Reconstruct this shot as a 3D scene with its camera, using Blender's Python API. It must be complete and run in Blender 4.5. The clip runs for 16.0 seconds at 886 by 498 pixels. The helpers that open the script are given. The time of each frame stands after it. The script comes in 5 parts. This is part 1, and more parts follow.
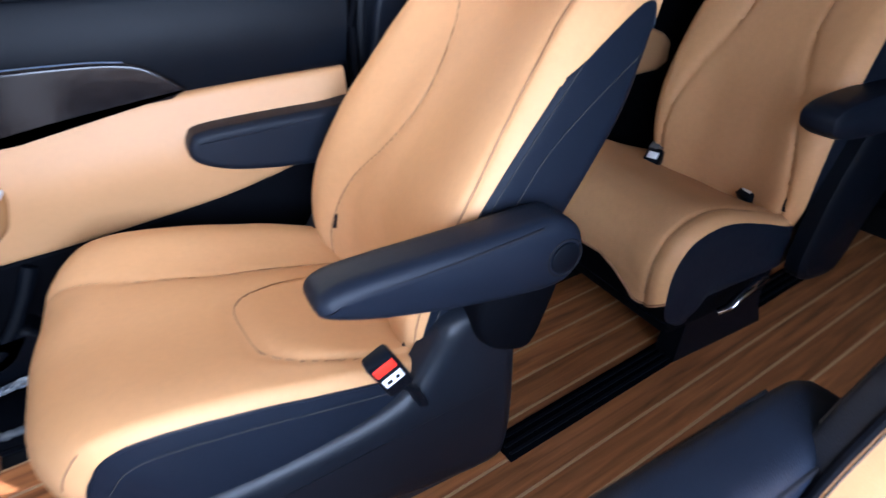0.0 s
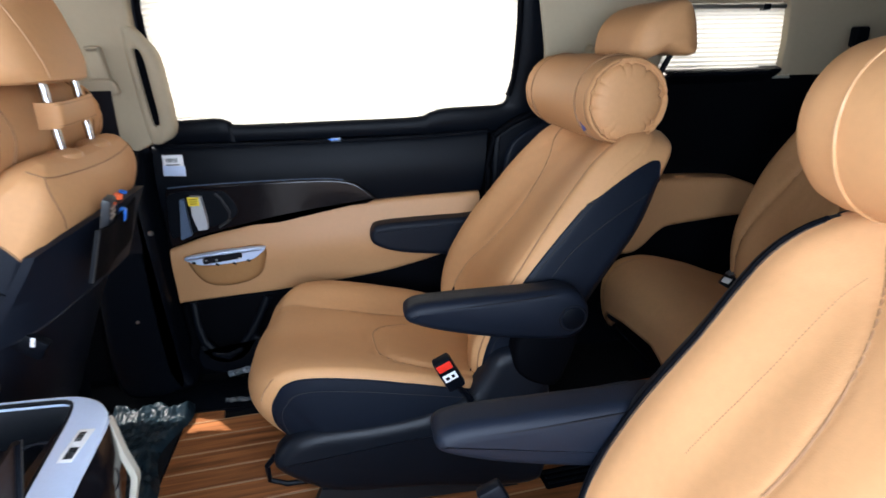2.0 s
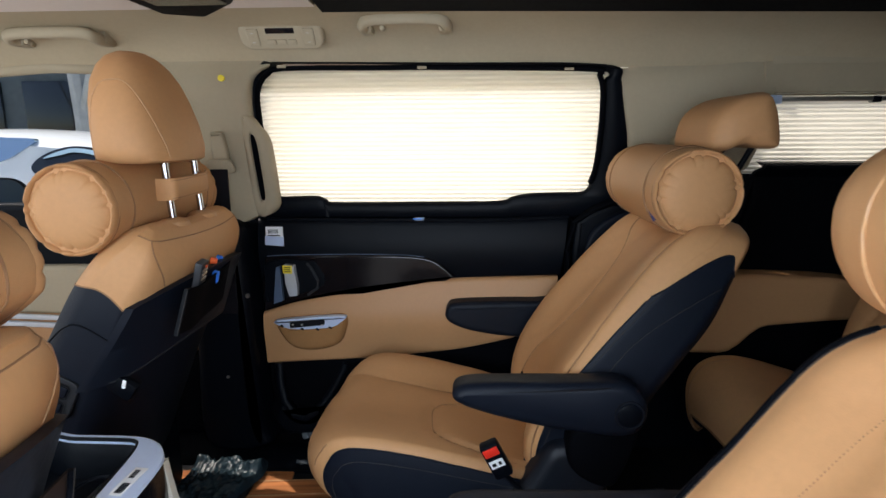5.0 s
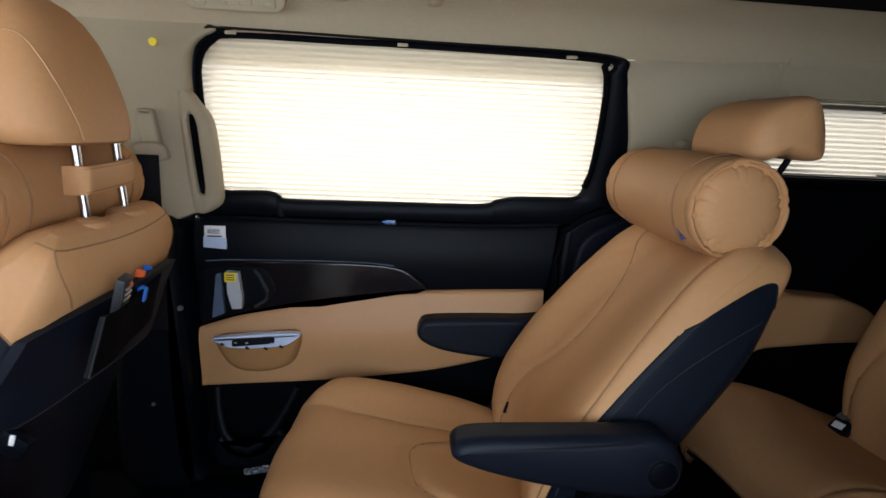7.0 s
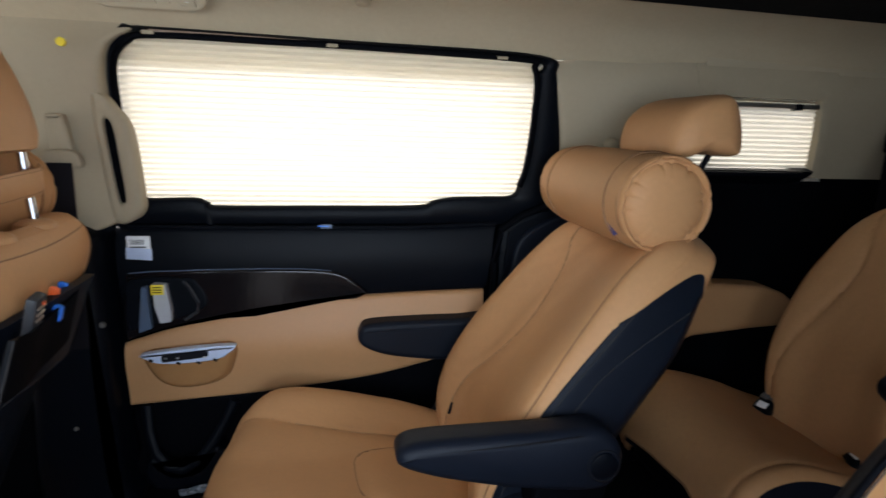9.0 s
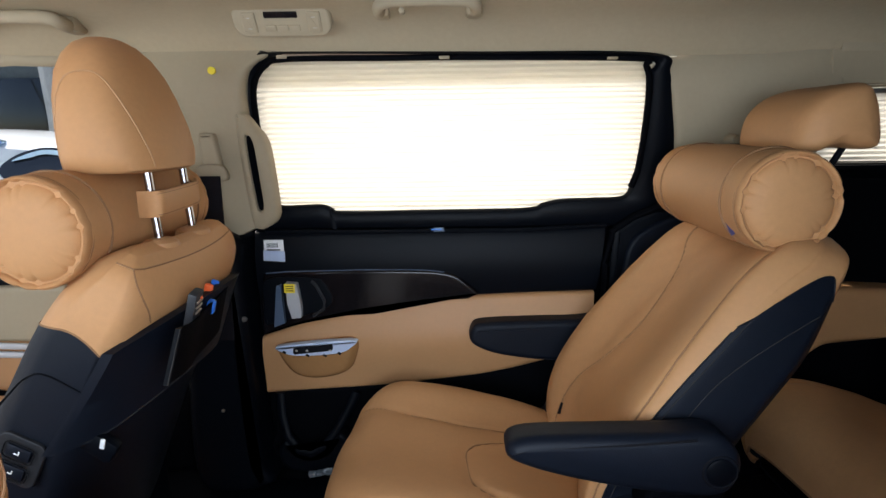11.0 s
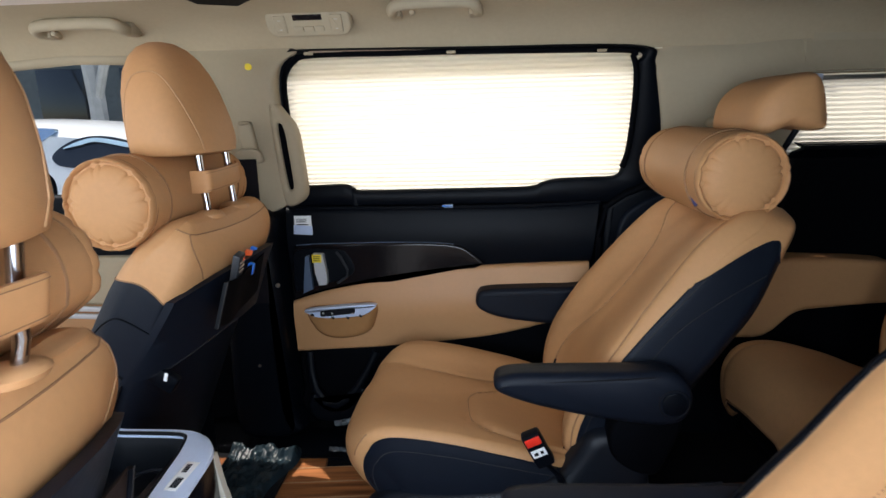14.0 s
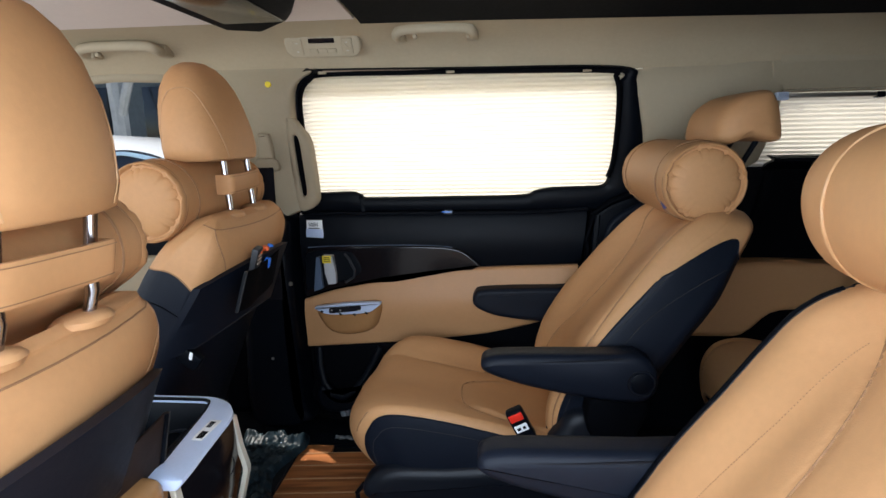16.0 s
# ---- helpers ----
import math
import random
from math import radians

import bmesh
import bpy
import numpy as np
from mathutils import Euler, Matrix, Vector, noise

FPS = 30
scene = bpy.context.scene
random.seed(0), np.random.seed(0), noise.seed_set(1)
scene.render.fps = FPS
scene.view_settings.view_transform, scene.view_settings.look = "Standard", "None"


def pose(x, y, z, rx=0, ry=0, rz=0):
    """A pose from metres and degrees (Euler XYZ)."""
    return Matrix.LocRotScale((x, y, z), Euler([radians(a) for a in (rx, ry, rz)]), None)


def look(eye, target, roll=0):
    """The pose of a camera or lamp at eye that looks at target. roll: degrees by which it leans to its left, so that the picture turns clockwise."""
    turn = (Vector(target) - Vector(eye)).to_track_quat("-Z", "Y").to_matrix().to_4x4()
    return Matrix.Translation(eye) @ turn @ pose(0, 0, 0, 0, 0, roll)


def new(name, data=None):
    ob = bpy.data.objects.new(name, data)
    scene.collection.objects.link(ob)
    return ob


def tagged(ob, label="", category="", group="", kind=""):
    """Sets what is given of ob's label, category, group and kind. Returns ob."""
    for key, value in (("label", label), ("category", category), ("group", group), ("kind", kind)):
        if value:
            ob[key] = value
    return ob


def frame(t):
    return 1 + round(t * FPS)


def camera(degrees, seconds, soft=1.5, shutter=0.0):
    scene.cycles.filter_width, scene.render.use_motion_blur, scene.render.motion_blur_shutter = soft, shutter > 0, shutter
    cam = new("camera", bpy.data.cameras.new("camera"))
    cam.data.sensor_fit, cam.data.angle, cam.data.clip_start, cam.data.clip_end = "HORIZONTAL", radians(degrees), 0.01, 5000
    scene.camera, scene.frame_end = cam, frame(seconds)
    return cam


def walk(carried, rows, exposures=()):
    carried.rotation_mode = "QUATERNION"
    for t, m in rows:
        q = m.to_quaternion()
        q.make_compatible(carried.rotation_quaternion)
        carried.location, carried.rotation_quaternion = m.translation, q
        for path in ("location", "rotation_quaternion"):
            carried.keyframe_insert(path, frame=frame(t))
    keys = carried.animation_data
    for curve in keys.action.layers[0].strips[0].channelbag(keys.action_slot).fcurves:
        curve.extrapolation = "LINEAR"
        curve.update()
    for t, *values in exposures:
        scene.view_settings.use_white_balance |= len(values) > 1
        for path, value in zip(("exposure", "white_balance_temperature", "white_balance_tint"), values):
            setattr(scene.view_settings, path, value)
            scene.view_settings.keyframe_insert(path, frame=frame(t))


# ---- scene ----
cam = camera(75.1, 16, shutter=0.6)
PATH = [
    (0, (-0.003, -0.401, 0.855), (0.827, 1.074, -0.209), -0.1),
    (0.5, (-0.025, -0.52, 0.842), (0.631, 1.109, -0.116), -0.5),
    (1, (-0.025, -0.653, 0.883), (0.481, 1.089, 0.042), -0.6),
    (1.5, (0.018, -0.777, 0.944), (0.402, 1.036, 0.191), -1.0),
    (2, (0.033, -0.891, 0.95), (0.331, 0.974, 0.29), -1.1),
    (2.5, (0.056, -0.965, 0.962), (0.247, 0.944, 0.395), -1.1),
    (3, (0.113, -0.964, 0.959), (0.19, 0.976, 0.481), -1.2),
    (3.5, (0.171, -0.958, 0.958), (0.149, 0.998, 0.54), -1.3),
    (4, (0.181, -0.959, 0.957), (0.09, 0.999, 0.56), -1.3),
    (4.2, (0.18, -0.966, 0.957), (0.06, 0.991, 0.562), -1.2),
    (6.3, (0.049, -0.76, 0.954), (0.086, 1.204, 0.575), 2.1),
    (6.5, (0.04, -0.736, 0.958), (0.108, 1.222, 0.557), 2.1),
    (7, (0.031, -0.701, 0.957), (0.173, 1.251, 0.541), 2.5),
    (7.5, (0.03, -0.689, 0.959), (0.273, 1.254, 0.552), 3.1),
    (8, (0.026, -0.685, 0.959), (0.389, 1.239, 0.555), 2.7),
    (8.5, (0.039, -0.688, 0.956), (0.486, 1.216, 0.537), 2.2),
    (9, (0.035, -0.691, 0.96), (0.384, 1.235, 0.551), 1.7),
    (9.5, (0.015, -0.695, 0.963), (0.157, 1.257, 0.549), 1.1),
    (9.7, (0.014, -0.699, 0.958), (0.081, 1.259, 0.559), 0.6),
    (11.8, (0.045, -0.747, 0.969), (0.005, 1.211, 0.566), -0.9),
    (12, (0.039, -0.749, 0.966), (0.017, 1.212, 0.575), -0.7),
    (12.5, (0.057, -0.757, 0.955), (0.014, 1.194, 0.516), -0.9),
    (13, (0.069, -0.799, 0.962), (-0.038, 1.15, 0.529), -0.5),
    (13.5, (0.078, -0.844, 0.964), (-0.043, 1.106, 0.536), -1.0),
    (14, (0.09, -0.911, 0.969), (-0.039, 1.034, 0.52), -1.4),
    (14.5, (0.11, -0.976, 0.974), (-0.009, 0.975, 0.548), -0.9),
    (15, (0.125, -1.008, 0.968), (-0.025, 0.943, 0.55), -1.3),
    (15.5, (0.133, -1.029, 0.958), (-0.033, 0.922, 0.546), -1.5),
    (16, (0.137, -1.056, 0.95), (-0.033, 0.899, 0.566), -1.1),
]
EXPOSURE = [(0, 1.78, 5750, 18), (0.7, 1.78, 5800, 16), (1.2, 1.62, 5900, 15), (1.6, 1.17, 6100, 14), (2.0, 0.66, 6350, 14), (2.5, 0.13, 6600, 14), (3.0, -0.09, 6780, 13), (9.0, 0.01, 6650, 13), (12.0, 0.10, 6750, 13), (16, 0.01, 6680, 13)]
walk(cam, [(t, look(eye, target, roll)) for t, eye, target, roll in PATH], EXPOSURE)

# ---- world, sun, window light ----
world = bpy.data.worlds.new("sky")
scene.world = world
world.use_nodes = True
sky = world.node_tree.nodes.new("ShaderNodeTexSky")
sky.sky_type = "NISHITA"
sky.sun_disc = False
sky.sun_elevation, sky.sun_rotation = radians(66), radians(-63)
world.node_tree.links.new(sky.outputs[0], world.node_tree.nodes["Background"].inputs[0])
world.node_tree.nodes["Background"].inputs[1].default_value = 0.15

sun = new("sun", bpy.data.lights.new("sun", "SUN"))
sun.data.energy, sun.data.angle, sun.data.color = 5.0, radians(0.5), (1.0, 0.95, 0.86)
sun.matrix_world = look((-0.34, 0.17, 0.87), (0, 0, 0))


def window_lamp(name, x, y, z, sx, sz, rx, power, tint=(1.0, 0.98, 0.94)):
    lamp = new(name, bpy.data.lights.new(name, "AREA"))
    lamp.data.shape, lamp.data.size, lamp.data.size_y = "RECTANGLE", sx, sz
    lamp.data.energy, lamp.data.color = power, tint
    lamp.matrix_world = pose(x, y, z, rx, 0, 0)
    return lamp


window_lamp("skylight", 0.03, 0.86, 0.96, 1.0, 0.44, -90, 3.5, (1.0, 0.95, 0.86))
window_lamp("skylight", 1.12, 0.86, 0.95, 0.5, 0.30, -90, 0.75)
window_lamp("skylight", 0.0, -1.10, 0.98, 1.7, 1.1, 66, 53, (0.68, 0.83, 1.0))
window_lamp("skylight", -1.15, -0.90, 0.95, 0.90, 0.42, 84, 12, (0.72, 0.87, 1.0))
windscreen = window_lamp("skylight", -1.70, -0.10, 0.98, 1.2, 0.35, 90, 3.0, (0.88, 0.95, 1.0))
windscreen.matrix_world = pose(-1.70, -0.10, 0.98, 90, 0, -90)


# ---- materials ----
def shader(name, color, rough=0.5, metal=0.0, bump=0.0, grain=600.0, var=0.08, spec=0.5, coat=0.0, kind="noise", patch=7.0):
    m = bpy.data.materials.new(name)
    m.use_nodes = True
    nt = m.node_tree
    b = nt.nodes["Principled BSDF"]
    b.inputs["Roughness"].default_value = rough
    b.inputs["Metallic"].default_value = metal
    b.inputs["Specular IOR Level"].default_value = spec
    b.inputs["Coat Weight"].default_value = coat
    tc = nt.nodes.new("ShaderNodeTexCoord")
    n1 = nt.nodes.new("ShaderNodeTexNoise")
    n1.inputs["Scale"].default_value = patch
    n1.inputs["Detail"].default_value = 4
    n2 = nt.nodes.new("ShaderNodeTexNoise")
    n2.inputs["Scale"].default_value = patch * 14
    nt.links.new(tc.outputs["Object"], n1.inputs["Vector"])
    nt.links.new(tc.outputs["Object"], n2.inputs["Vector"])
    add = nt.nodes.new("ShaderNodeMath")
    add.operation = "ADD"
    nt.links.new(n1.outputs[0], add.inputs[0])
    nt.links.new(n2.outputs[0], add.inputs[1])
    ramp = nt.nodes.new("ShaderNodeMapRange")
    ramp.inputs["From Min"].default_value, ramp.inputs["From Max"].default_value = 0.6, 1.4
    ramp.inputs["To Min"].default_value, ramp.inputs["To Max"].default_value = 1 - var, 1 + var
    nt.links.new(add.outputs[0], ramp.inputs["Value"])
    mul = nt.nodes.new("ShaderNodeVectorMath")
    mul.operation = "SCALE"
    mul.inputs[0].default_value = color
    nt.links.new(ramp.outputs[0], mul.inputs["Scale"])
    nt.links.new(mul.outputs[0], b.inputs["Base Color"])
    rr = nt.nodes.new("ShaderNodeMapRange")
    rr.inputs["To Min"].default_value, rr.inputs["To Max"].default_value = max(0.02, rough - 0.06), min(1, rough + 0.08)
    nt.links.new(n2.outputs[0], rr.inputs["Value"])
    nt.links.new(rr.outputs[0], b.inputs["Roughness"])
    if bump:
        if kind == "leather":
            g = nt.nodes.new("ShaderNodeTexVoronoi")
            g.feature = "SMOOTH_F1"
        else:
            g = nt.nodes.new("ShaderNodeTexNoise")
        g.inputs["Scale"].default_value = grain
        nt.links.new(tc.outputs["Object"], g.inputs["Vector"])
        bp = nt.nodes.new("ShaderNodeBump")
        bp.inputs["Strength"].default_value = bump
        bp.inputs["Distance"].default_value = 0.0006
        nt.links.new(g.outputs[0], bp.inputs["Height"])
        bp2 = nt.nodes.new("ShaderNodeBump")
        bp2.inputs["Strength"].default_value = bump * 0.6
        bp2.inputs["Distance"].default_value = 0.004
        nt.links.new(n1.outputs[0], bp2.inputs["Height"])
        nt.links.new(bp.outputs[0], bp2.inputs["Normal"])
        nt.links.new(bp2.outputs[0], b.inputs["Normal"])
    return m


TAN = shader("tan_leather", (0.472, 0.241, 0.105), 0.55, bump=0.2, grain=700, var=0.06, kind="leather", spec=0.25)
TAN_SEAM = shader("tan_seam", (0.26, 0.13, 0.058), 0.75, var=0.1)
TAN_PIPE = shader("tan_piping", (0.43, 0.228, 0.10), 0.5, bump=0.3, kind="leather")
TAN_VINYL = shader("tan_vinyl", (0.45, 0.232, 0.102), 0.5, bump=0.3, grain=900, var=0.04, kind="leather", spec=0.4)
TAN_GLOSS = shader("tan_plastic", (0.33, 0.165, 0.065), 0.2, var=0.05, spec=0.5)
BLACK_L = shader("black_leather", (0.0052, 0.0075, 0.0132), 0.48, bump=0.4, grain=700, kind="leather", spec=0.15, var=0.12)
BLACK_P = shader("black_plastic", (0.002, 0.003, 0.0052), 0.42, bump=0.25, grain=1500, spec=0.09, var=0.15)
SHIELD = shader("satin_black_plastic", (0.0052, 0.0070, 0.0108), 0.38, bump=0.25, grain=1500, spec=0.22, var=0.12)
SKIRT = shader("dark_grey_plastic", (0.016, 0.017, 0.020), 0.5, bump=0.2, grain=1500, var=0.1, spec=0.3)
BLACK_D = shader("black_trim", (0.0018, 0.0021, 0.0032), 0.65, bump=0.3, grain=1500, spec=0.03, var=0.15)
STITCH = shader("grey_stitch", (0.038, 0.036, 0.034), 0.9, spec=0.05)
PIANO = shader("piano_black", (0.006, 0.005, 0.006), 0.13, spec=0.30, coat=0.0, var=0.3, patch=12, bump=0.25, grain=45)
BEIGE = shader("beige_trim", (0.34, 0.280, 0.190), 0.7, bump=0.3, grain=900, var=0.04, spec=0.3)
HEADLINER = shader("headliner_fabric", (0.37, 0.300, 0.200), 0.95, bump=0.6, grain=1400, var=0.05, spec=0.1)
ROOFGLASS = shader("dark_roof", (0.004, 0.004, 0.005), 0.8, spec=0.05)
CHROME = shader("chrome", (0.40, 0.40, 0.42), 0.16, 1.0, var=0.03)
SATIN = shader("satin_silver", (0.52, 0.49, 0.44), 0.32, 0.9, var=0.04)
CLEAR = shader("crumpled_clear_film", (0.10, 0.115, 0.13), 0.08, var=0.5, spec=0.9, patch=40, coat=0.4)
RAIL = shader("brown_rail", (0.27, 0.19, 0.135), 0.5)
FILM = shader("silver_film", (0.52, 0.61, 0.78), 0.28, 0.15, var=0.04, patch=12)
for link in list(FILM.node_tree.links):
    if link.to_socket.name == "Roughness":
        FILM.node_tree.links.remove(link)
SILVER = shader("silver_paint", (0.50, 0.51, 0.53), 0.3, 0.25, var=0.04)
CREAM = shader("champagne_silver", (0.60, 0.56, 0.46), 0.34, 0.35, var=0.04)
SLATE = shader("slate_tab", (0.10, 0.14, 0.21), 0.3, 0.3, var=0.06)
SLATE_D = shader("dark_grey_plastic", (0.022, 0.024, 0.028), 0.4, var=0.06)
WHITE = shader("white_label", (0.80, 0.80, 0.80), 0.5, var=0.02)
YELLOW = shader("yellow_label", (0.80, 0.62, 0.03), 0.5, var=0.03)
INK = shader("black_ink", (0.008, 0.008, 0.010), 0.7, spec=0.08)
RED = shader("red_plastic", (0.75, 0.03, 0.015), 0.35, var=0.03)
BLUE = shader("blue_plastic", (0.02, 0.16, 0.62), 0.35)
NAVY = shader("navy_tag", (0.03, 0.03, 0.12), 0.7)
ORANGE = shader("orange_plastic", (0.75, 0.12, 0.03), 0.4)
NET = shader("brown_pocket_net", (0.020, 0.012, 0.009), 0.6, spec=0.15, bump=0.6, grain=500, var=0.5, patch=25)
BELT = shader("belt_webbing", (0.007, 0.006, 0.008), 0.8, spec=0.1, bump=0.5, grain=900)
CARPET = shader("black_carpet", (0.006, 0.0065, 0.008), 0.95, bump=0.9, grain=500, var=0.3, spec=0.1)
LCD = shader("dark_display", (0.006, 0.006, 0.008), 0.15)


def shade_cloth():
    m = bpy.data.materials.new("pleated_shade_fabric")
    m.use_nodes = True
    nt = m.node_tree
    out = nt.nodes["Material Output"]
    d = nt.nodes["Principled BSDF"]
    d.inputs["Base Color"].default_value = (0.74, 0.69, 0.58, 1)
    d.inputs["Roughness"].default_value = 0.9
    tr = nt.nodes.new("ShaderNodeBsdfTranslucent")
    tc = nt.nodes.new("ShaderNodeTexCoord")
    mp = nt.nodes.new("ShaderNodeMapping")
    mp.inputs["Scale"].default_value = (9, 30, 320)
    nz = nt.nodes.new("ShaderNodeTexNoise")
    nz.inputs["Scale"].default_value = 1.0
    nt.links.new(tc.outputs["Object"], mp.inputs["Vector"])
    nt.links.new(mp.outputs[0], nz.inputs["Vector"])
    cr = nt.nodes.new("ShaderNodeMix")
    cr.data_type = "RGBA"
    cr.inputs["A"].default_value = (0.62, 0.585, 0.49, 1)
    cr.inputs["B"].default_value = (0.86, 0.835, 0.745, 1)
    nt.links.new(nz.outputs[0], cr.inputs["Factor"])
    nt.links.new(cr.outputs["Result"], tr.inputs["Color"])
    mix = nt.nodes.new("ShaderNodeMixShader")
    mix.inputs[0].default_value = 0.6
    nt.links.new(d.outputs[0], mix.inputs[1])
    nt.links.new(tr.outputs[0], mix.inputs[2])
    nt.links.new(mix.outputs[0], out.inputs["Surface"])
    return m


SHADE = shade_cloth()


def plank_wood():
    m = shader("deck_wood", (0.185, 0.074, 0.029), 0.45, bump=0.15, grain=300, var=0.1, spec=0.22)
    nt = m.node_tree
    b = nt.nodes["Principled BSDF"]
    tc = nt.nodes.new("ShaderNodeTexCoord")
    mp = nt.nodes.new("ShaderNodeMapping")
    mp.inputs["Scale"].default_value = (4, 60, 60)
    info = nt.nodes.new("ShaderNodeObjectInfo")
    off = nt.nodes.new("ShaderNodeVectorMath")
    off.operation = "ADD"
    sc = nt.nodes.new("ShaderNodeMath")
    sc.operation = "MULTIPLY"
    sc.inputs[1].default_value = 20
    nt.links.new(info.outputs["Random"], sc.inputs[0])
    nt.links.new(tc.outputs["Object"], off.inputs[0])
    nt.links.new(sc.outputs[0], off.inputs[1])
    nt.links.new(off.outputs[0], mp.inputs["Vector"])
    nz = nt.nodes.new("ShaderNodeTexNoise")
    nz.inputs["Scale"].default_value = 1.0
    nz.inputs["Detail"].default_value = 6
    nz.inputs["Distortion"].default_value = 0.6
    nt.links.new(mp.outputs[0], nz.inputs["Vector"])
    ramp = nt.nodes.new("ShaderNodeValToRGB")
    ramp.color_ramp.elements[0].position, ramp.color_ramp.elements[0].color = 0.3, (0.115, 0.038, 0.012, 1)
    ramp.color_ramp.elements[1].position, ramp.color_ramp.elements[1].color = 0.7, (0.35, 0.128, 0.043, 1)
    nt.links.new(nz.outputs[0], ramp.inputs[0])
    hue = nt.nodes.new("ShaderNodeHueSaturation")
    mr = nt.nodes.new("ShaderNodeMapRange")
    mr.inputs["To Min"].default_value, mr.inputs["To Max"].default_value = 0.8, 1.2
    nt.links.new(info.outputs["Random"], mr.inputs["Value"])
    nt.links.new(mr.outputs[0], hue.inputs["Value"])
    nt.links.new(ramp.outputs[0], hue.inputs["Color"])
    nt.links.new(hue.outputs[0], b.inputs["Base Color"])
    return m


WOOD = plank_wood()
INLAY = shader("pale_inlay", (0.34, 0.19, 0.09), 0.5, var=0.08)


# ---- builders ----
SHIFT = [None]


def thing(name, at, label, category, group="", kind=""):
    e = new(name)
    p = Vector(at)
    if SHIFT[0]:
        p = Vector(SHIFT[0](*p))
    e.location = p
    e.empty_display_size = 0.05
    return tagged(e, label, category, group, kind)


def base_of(ob):
    p = Vector(ob.location)
    while ob.parent:
        ob = ob.parent
        p += Vector(ob.location)
    return p


def part(name, bm, mat, parent=None, label="", angle=40, kind="", category=""):
    if SHIFT[0]:
        for v in bm.verts:
            v.co = Vector(SHIFT[0](*v.co))
    if parent:
        o = base_of(parent)
        for v in bm.verts:
            v.co -= o
    bmesh.ops.recalc_face_normals(bm, faces=bm.faces[:])
    me = bpy.data.meshes.new(name)
    bm.to_mesh(me)
    bm.free()
    for p in me.polygons:
        p.use_smooth = True
    me.set_sharp_from_angle(angle=radians(angle))
    me.materials.append(mat)
    ob = new(name, me)
    if parent:
        ob.parent = parent
    return tagged(ob, label, category, "", kind)


def crom(pts, n, closed=False):
    """n points along a smooth curve through pts."""
    p = [Vector(q) for q in pts]
    m = len(p)
    segs = m if closed else m - 1
    out = []
    for i in range(n):
        t = i * segs / (n if closed else n - 1)
        k = min(int(t), segs - 1)
        f = t - k
        if closed:
            a, b, c, d = (p[(k + o) % m] for o in (-1, 0, 1, 2))
        else:
            a, b, c, d = p[max(k - 1, 0)], p[k], p[k + 1], p[min(k + 2, m - 1)]
        out.append(0.5 * ((2 * b) + (c - a) * f + (2 * a - 5 * b + 4 * c - d) * f * f + (3 * b - a - 3 * c + d) * f ** 3))
    return out


def lerp_list(vals, n):
    return list(np.interp(np.linspace(0, len(vals) - 1, n), range(len(vals)), vals))


def loft(rings, closed=True, caps=True, keep=None):
    """A skin over rings of equally many points. keep(i, j, centre) picks the faces."""
    bm = bmesh.new()
    vs = [[bm.verts.new(p) for p in r] for r in rings]
    n = len(rings[0])
    for i in range(len(rings) - 1):
        for j in range(n if closed else n - 1):
            q = [vs[i][j], vs[i][(j + 1) % n], vs[i + 1][(j + 1) % n], vs[i + 1][j]]
            if keep and not keep(i, j, sum((v.co for v in q), Vector()) / 4):
                continue
            bm.faces.new(q)
    if caps and closed:
        for r in (0, -1):
            if not keep or keep(0 if r == 0 else len(rings) - 2, -1, sum((v.co for v in vs[r]), Vector()) / n):
                bm.faces.new(vs[r])
    bmesh.ops.delete(bm, geom=[v for v in bm.verts if not v.link_faces], context="VERTS")
    return bm


def tube(path, r, sides=8, closed=False, flat=1.0):
    p = [Vector(q) for q in path]
    rings = []
    m = len(p)
    up = Vector((0.13, 0.21, 0.97))
    for i in range(m):
        a = p[(i - 1) % m] if closed or i else p[0]
        b = p[(i + 1) % m] if closed or i < m - 1 else p[-1]
        d = (b - a).normalized()
        s = d.cross(up)
        if s.length < 0.05:
            s = d.cross(Vector((1, 0, 0)))
        s.normalize()
        w = s.cross(d)
        rings.append([p[i] + r * (math.cos(2 * math.pi * k / sides) * s + flat * math.sin(2 * math.pi * k / sides) * w) for k in range(sides)])
    if closed:
        rings.append(rings[0])
    return loft(rings, caps=not closed)


def box(x0, x1, y0, y1, z0, z1, r=0.004, seg=2):
    bm = bmesh.new()
    bmesh.ops.create_cube(bm, size=1.0)
    for v in bm.verts:
        v.co = Vector(((x0 + x1) / 2 + v.co.x * (x1 - x0), (y0 + y1) / 2 + v.co.y * (y1 - y0), (z0 + z1) / 2 + v.co.z * (z1 - z0)))
    if r:
        bmesh.ops.bevel(bm, geom=bm.edges[:], offset=r, segments=seg, affect="EDGES", profile=0.5)
    return bm


def moved(bm, m):
    bmesh.ops.transform(bm, matrix=m, verts=bm.verts[:])
    return bm


def joined(*bms):
    out = bms[0]
    for b in bms[1:]:
        me = bpy.data.meshes.new("tmp")
        b.to_mesh(me)
        b.free()
        out.from_mesh(me)
        bpy.data.meshes.remove(me)
    return out


